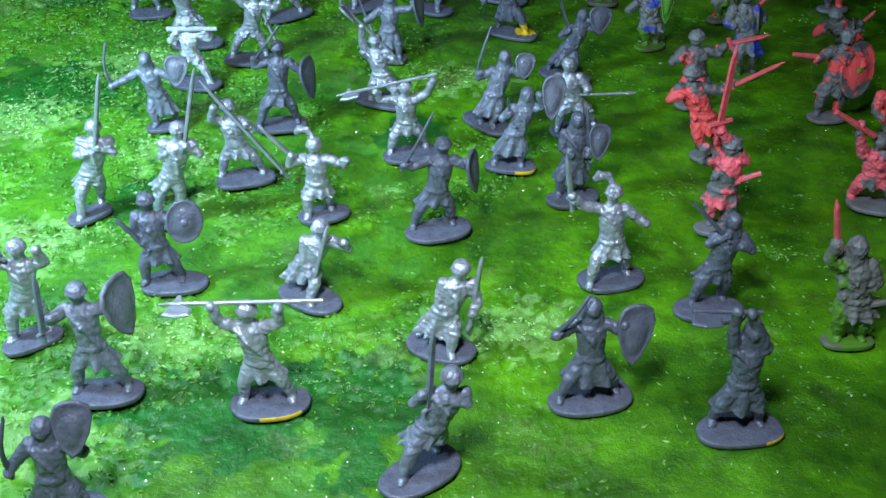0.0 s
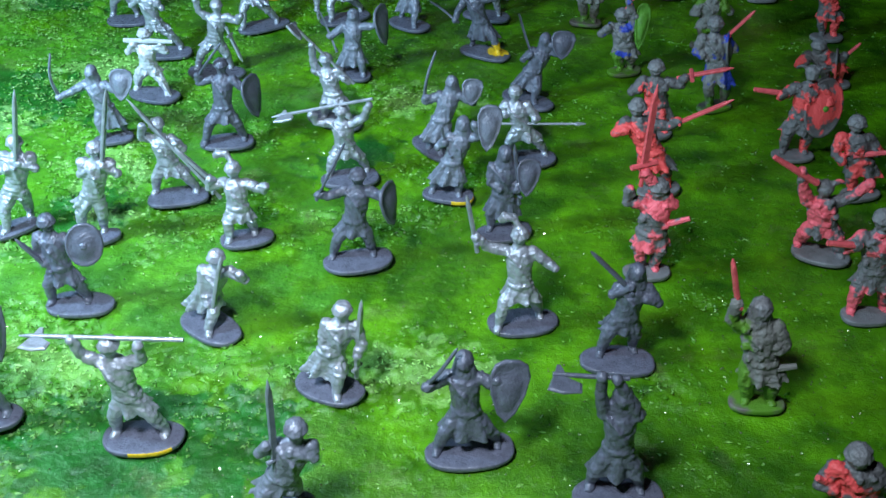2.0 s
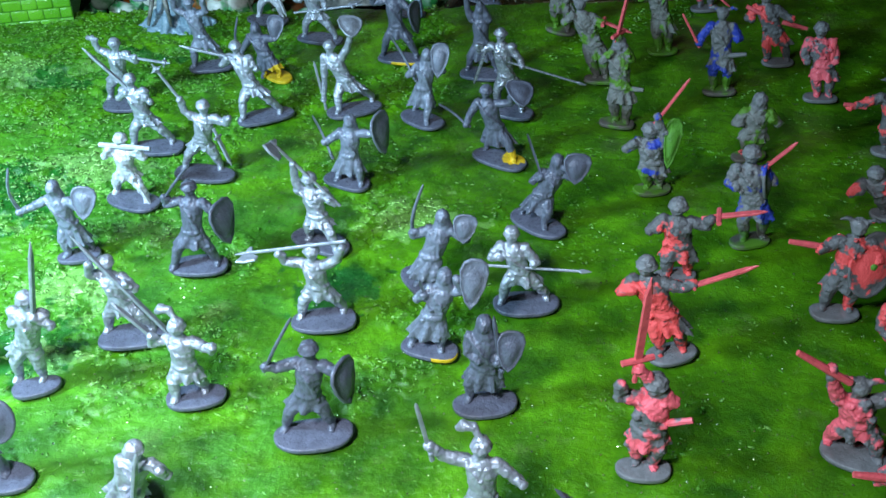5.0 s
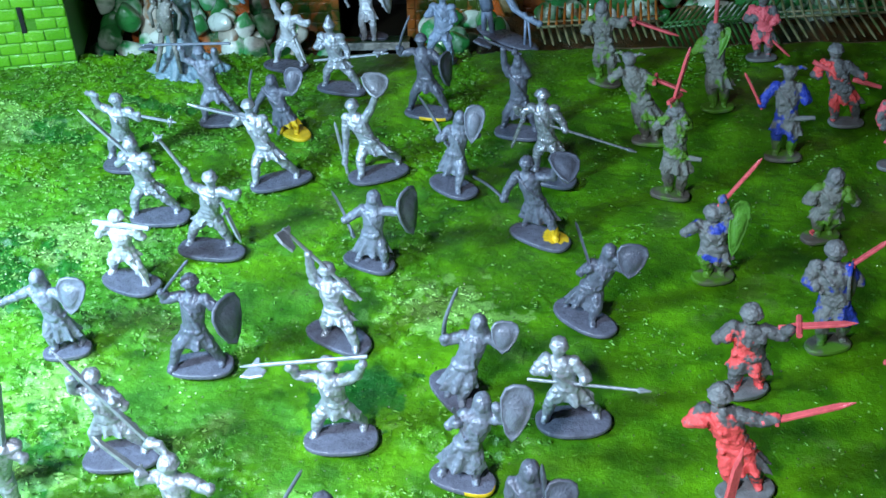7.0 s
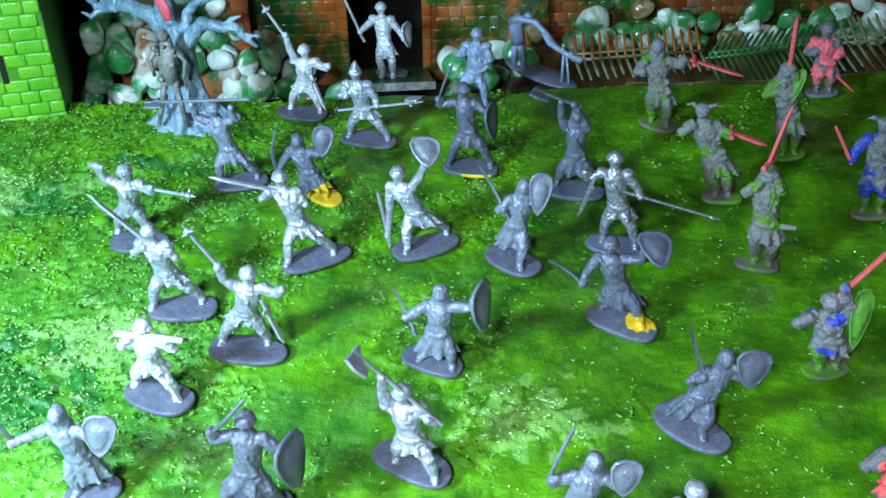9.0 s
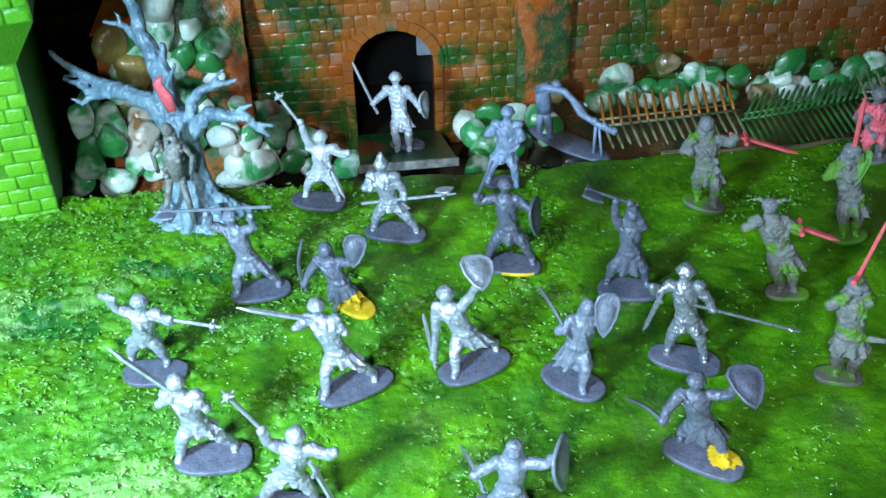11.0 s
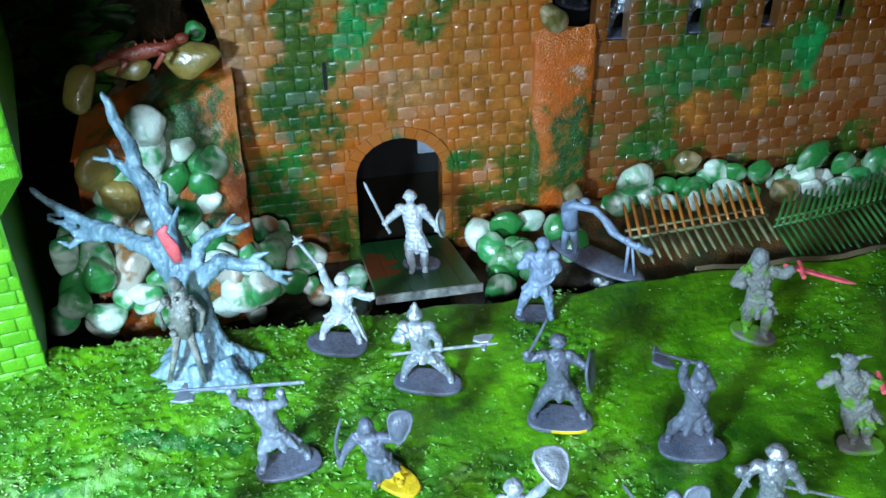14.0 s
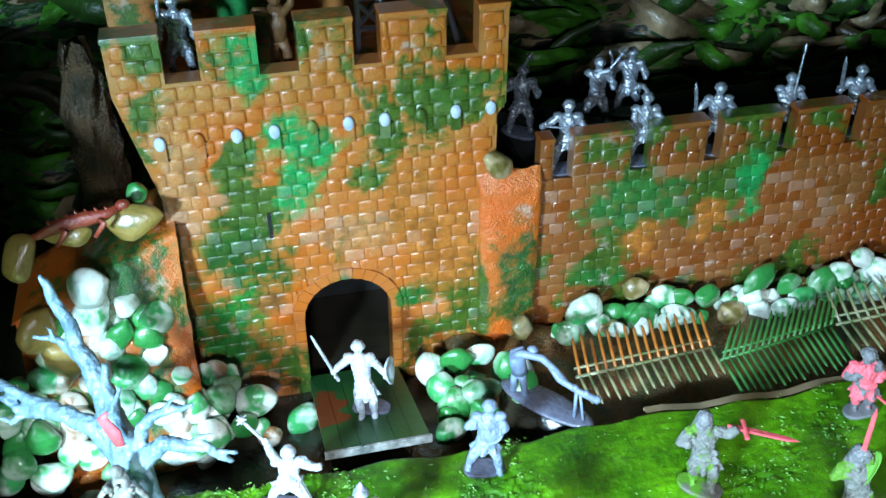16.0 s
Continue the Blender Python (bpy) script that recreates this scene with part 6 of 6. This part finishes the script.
figure('orc', 'brute', 'hood', (0.114, 0.694, 0.000), (22, -4), (-3, 0, 54), (-1, 1), (5, 0), (-7, -2, 50), (-4, -2, 59),
       [('cross', (-5, -1, 56), (0, -4, 92)), ('bar', (3, -1, 26), (14, -4, 27))],
       "grey toy orc with pink-tipped sword held upright")  
figure('orcblue', 'brute', 'dome', (0.136, 0.619, 0.000), (22, 24), (-5, 0, 38), (-3, 0), (3, 2), (-13, -2, 31), (-2, -2, 48),
       [('rsword', (-1, -1, 47), (12, -3, 72)), ('shield', 'green', (7, -2, 32), 10, 29)],
       "blue and grey toy orc with red sword and green shield")  
figure('orc', 'brute', 'hood', (0.192, 0.665, 0.000), (22, 32), (1, 0, 37), (-2, 0), (4, 3), (-8, -2, 23), (9, -2, 27),
       [('rsword', (-4, -1, 6), (-2, -3, -30))],
       "dark grey toy orc in a hooded cloak with red sword")  
figure('orcblue', 'brute', 'dome', (0.186, 0.575, 0.000), (22, 27), (-7, -1, 53), (-3, 0), (6, 4), (-12, -3, 35), (1, -3, 43),
       [('rsword', (1, -1, 47), (13, -3, 63)), ('shield', 'edge', (2, -3, 39), 6, 20)],
       "blue painted toy orc with red sword and small shield")  
figure('orcred', 'brute', 'dome', (0.147, 0.538, 0.000), (22, 22), (-3, 0, 42), (-4, -1), (6, 3), (-11, -2, 30), (13, -2, 38),
       [('cross', (13, 0, 38), (38, -2, 45))],
       "grey toy orc with red painted chest and cross-hilted sword")  
figure('orcred', 'brute', 'dome', (0.145, 0.479, 0.000), (24, 28), (-16, 1, 48), (-5, -1), (4, 3), (-21, -2, 37), (4, -2, 43),
       [('rsword', (4, -2, 42), (29, -4, 57))],
       "grey and red toy orc pointing a red sword")  
figure('orcpink', 'brute', 'dome', (0.133, 0.407, 0.000), (22, 6), (0, 0, 47), (-3, 3), (3, 2), (-13, -2, 47), (-7, -2, 56),
       [('cross', (-8, -1, 53), (-7, -3, 99)), ('bar', (2, -1, 28), (15, -3, 34))],
       "pink and grey toy orc holding a broad pink sword upright")  
figure('orc', 'brute', 'hood', (0.169, 0.324, 0.000), (22, 0), (-6, 0, 48), (-4, 0), (5, 0), (-16, -2, 52), (3, -2, 31),
       [('rsword', (-15, -1, 50), (-21, -3, 73)), ('bar', (-2, -1, 19), (11, -3, 24))],
       "grey-green furred toy orc with raised red sword")  
figure('orcred', 'brute', 'horns', (0.221, 0.520, 0.000), (23, 5), (1, 0, 51), (-5, 2), (6, 3), (-13, -2, 39), (12, -2, 35),
       [('rbar', (-9, -1, 39), (-28, -3, 42)), ('shield', 'boss', (10, -2, 32), 22, 33)],
       "grey toy orc with red arm and large round shield")  
figure('orcred', 'brute', 'dome', (0.248, 0.483, 0.000), (22, 22), (-10, 1, 41), (-4, 1), (5, 3), (-14, -3, 22), (2, -2, 27),
       [('rbar', (-9, -2, 25), (8, -4, 29))],
       "red painted toy orc with grey helmet")  
figure('orcpink', 'brute', 'horns', (0.216, 0.427, 0.000), (27, -20), (-5, 1, 38), (-9, 7), (8, -1), (-18, -2, 48), (13, -2, 43),
       [('rbar', (-10, -2, 42), (-32, -4, 56))],
       "pink and grey toy orc crouching with a raised club")  
figure('orcpink', 'brute', 'dome', (0.226, 0.382, 0.000), (22, 3), (-4, 1, 51), (-6, 2), (8, 5), (-13, -2, 40), (4, -2, 40),
       [('rbar', (-11, -2, 40), (-26, -4, 42))],
       "pink and grey toy orc with outstretched arm")  
figure('orcred', 'brute', 'dome', (0.195, 0.271, 0.000), (22, 3), (-6, -1, 30), (-6, -1), (4, 1), (-12, -3, 16), (2, -3, 21),
       [('rbar', (-10, -1, 15), (-18, -3, 21))],
       "red painted toy orc with arms forward")  
figure('orcred', 'brute', 'horns', (0.275, 0.681, 0.000), (22, 3), (-7, 0, 44), (-3, 2), (4, 2), (-29, -2, 30), (2, -2, 36),
       [('rbar', (-20, -1, 30), (-33, -3, 32))],
       "red and grey toy orc with horned helmet")  
figure('orcred', 'brute', 'dome', (0.263, 0.611, 0.000), (22, 4), (-13, 0, 25), (-4, 1), (4, 2), (-19, -2, 16), (3, -2, 21),
       [('rsword', (3, -1, 20), (10, -3, 30)), ('shield', 'edge', (-1, -2, 14), 7, 21)],
       "grey toy orc with red arm and shield")  
figure('orcpink', 'brute', 'dome', (0.243, 0.747, 0.000), (22, 6), (-8, 0, 48), (-2, 1), (5, 2), (-13, -2, 27), (4, -2, 28),
       [('rbar', (2, -1, 23), (1, -3, 44))],
       "red painted toy orc standing upright")  
figure('orc', 'brute', 'hood', (0.143, 0.806, 0.000), (22, 20), (-10, 0, 54), (-3, -1), (3, 1), (-13, -2, 42), (-8, -2, 57),
       [('rsword', (-9, -1, 56), (-11, -3, 89)), ('shield', 'green', (-3, -2, 46), 6, 21)],
       "dark grey toy orc with red sword raised")  
figure('orcpink', 'brute', 'dome', (0.175, 0.889, 0.000), (22, 17), (-5, 0, 44), (-3, 1), (4, 2), (-10, -2, 29), (4, -2, 28),
       [('rsword', (-2, -1, 21), (19, -3, 4))],
       "red painted toy orc with lowered sword")  
figure('orcblue', 'brute', 'horns', (0.179, 0.748, 0.000), (22, 11), (-5, 0, 55), (-4, 1), (4, 2), (-17, -2, 35), (6, -2, 39),
       [('rsword', (-19, -2, 36), (-30, -4, 55)), ('bar', (-1, -2, 27), (13, -4, 30))],
       "blue and grey toy orc with flat-topped helmet and red sword")  
figure('orcred', 'brute', 'dome', (0.221, 0.798, 0.000), (22, 10), (-15, 0, 48), (-7, 1), (6, 3), (-22, -2, 32), (4, -2, 34),
       [('rbar', (-27, -1, 41), (-17, -3, 37)), ('rbar', (-2, -1, 31), (15, -3, 28))],
       "red and blue toy orc with spread arms")  
soldiers_on_wall()
mould_figures()

# ---- masonry, last ----
lay_bricks(tower, -0.104, 0.114, -0.05, 0.209, 0.0108, 0.00863, gate_keep, STONE, 0.0011, 11)
lay_bricks(tower, -0.105, 0.118, 0.21, 0.36, 0.0108, 0.0086, lambda u, z: True, STONE, 0.0011, 31, limit=0, y=0.070)
lay_bricks(curtain, 0.137, 0.596, -0.05, 0.119, 0.0105, 0.0084, wall_keep, WALL_STONE_DIM, 0.0011, 23, near=lambda u, z: u < 0.36 and z > -0.02)
lay_bricks(green, -0.128, 0.0, 0.0, 0.100, 0.0135, 0.0083, lambda u, z: not (abs(u + 0.03) < 0.002 and 0.031 < z < 0.053), LIME, 0.0012, 41)
lay_bricks(green, -0.14, 0.016, 0.128, 0.19, 0.0135, 0.0083, lambda u, z: True, LIME, 0.0012, 47, limit=0, y=-0.016)
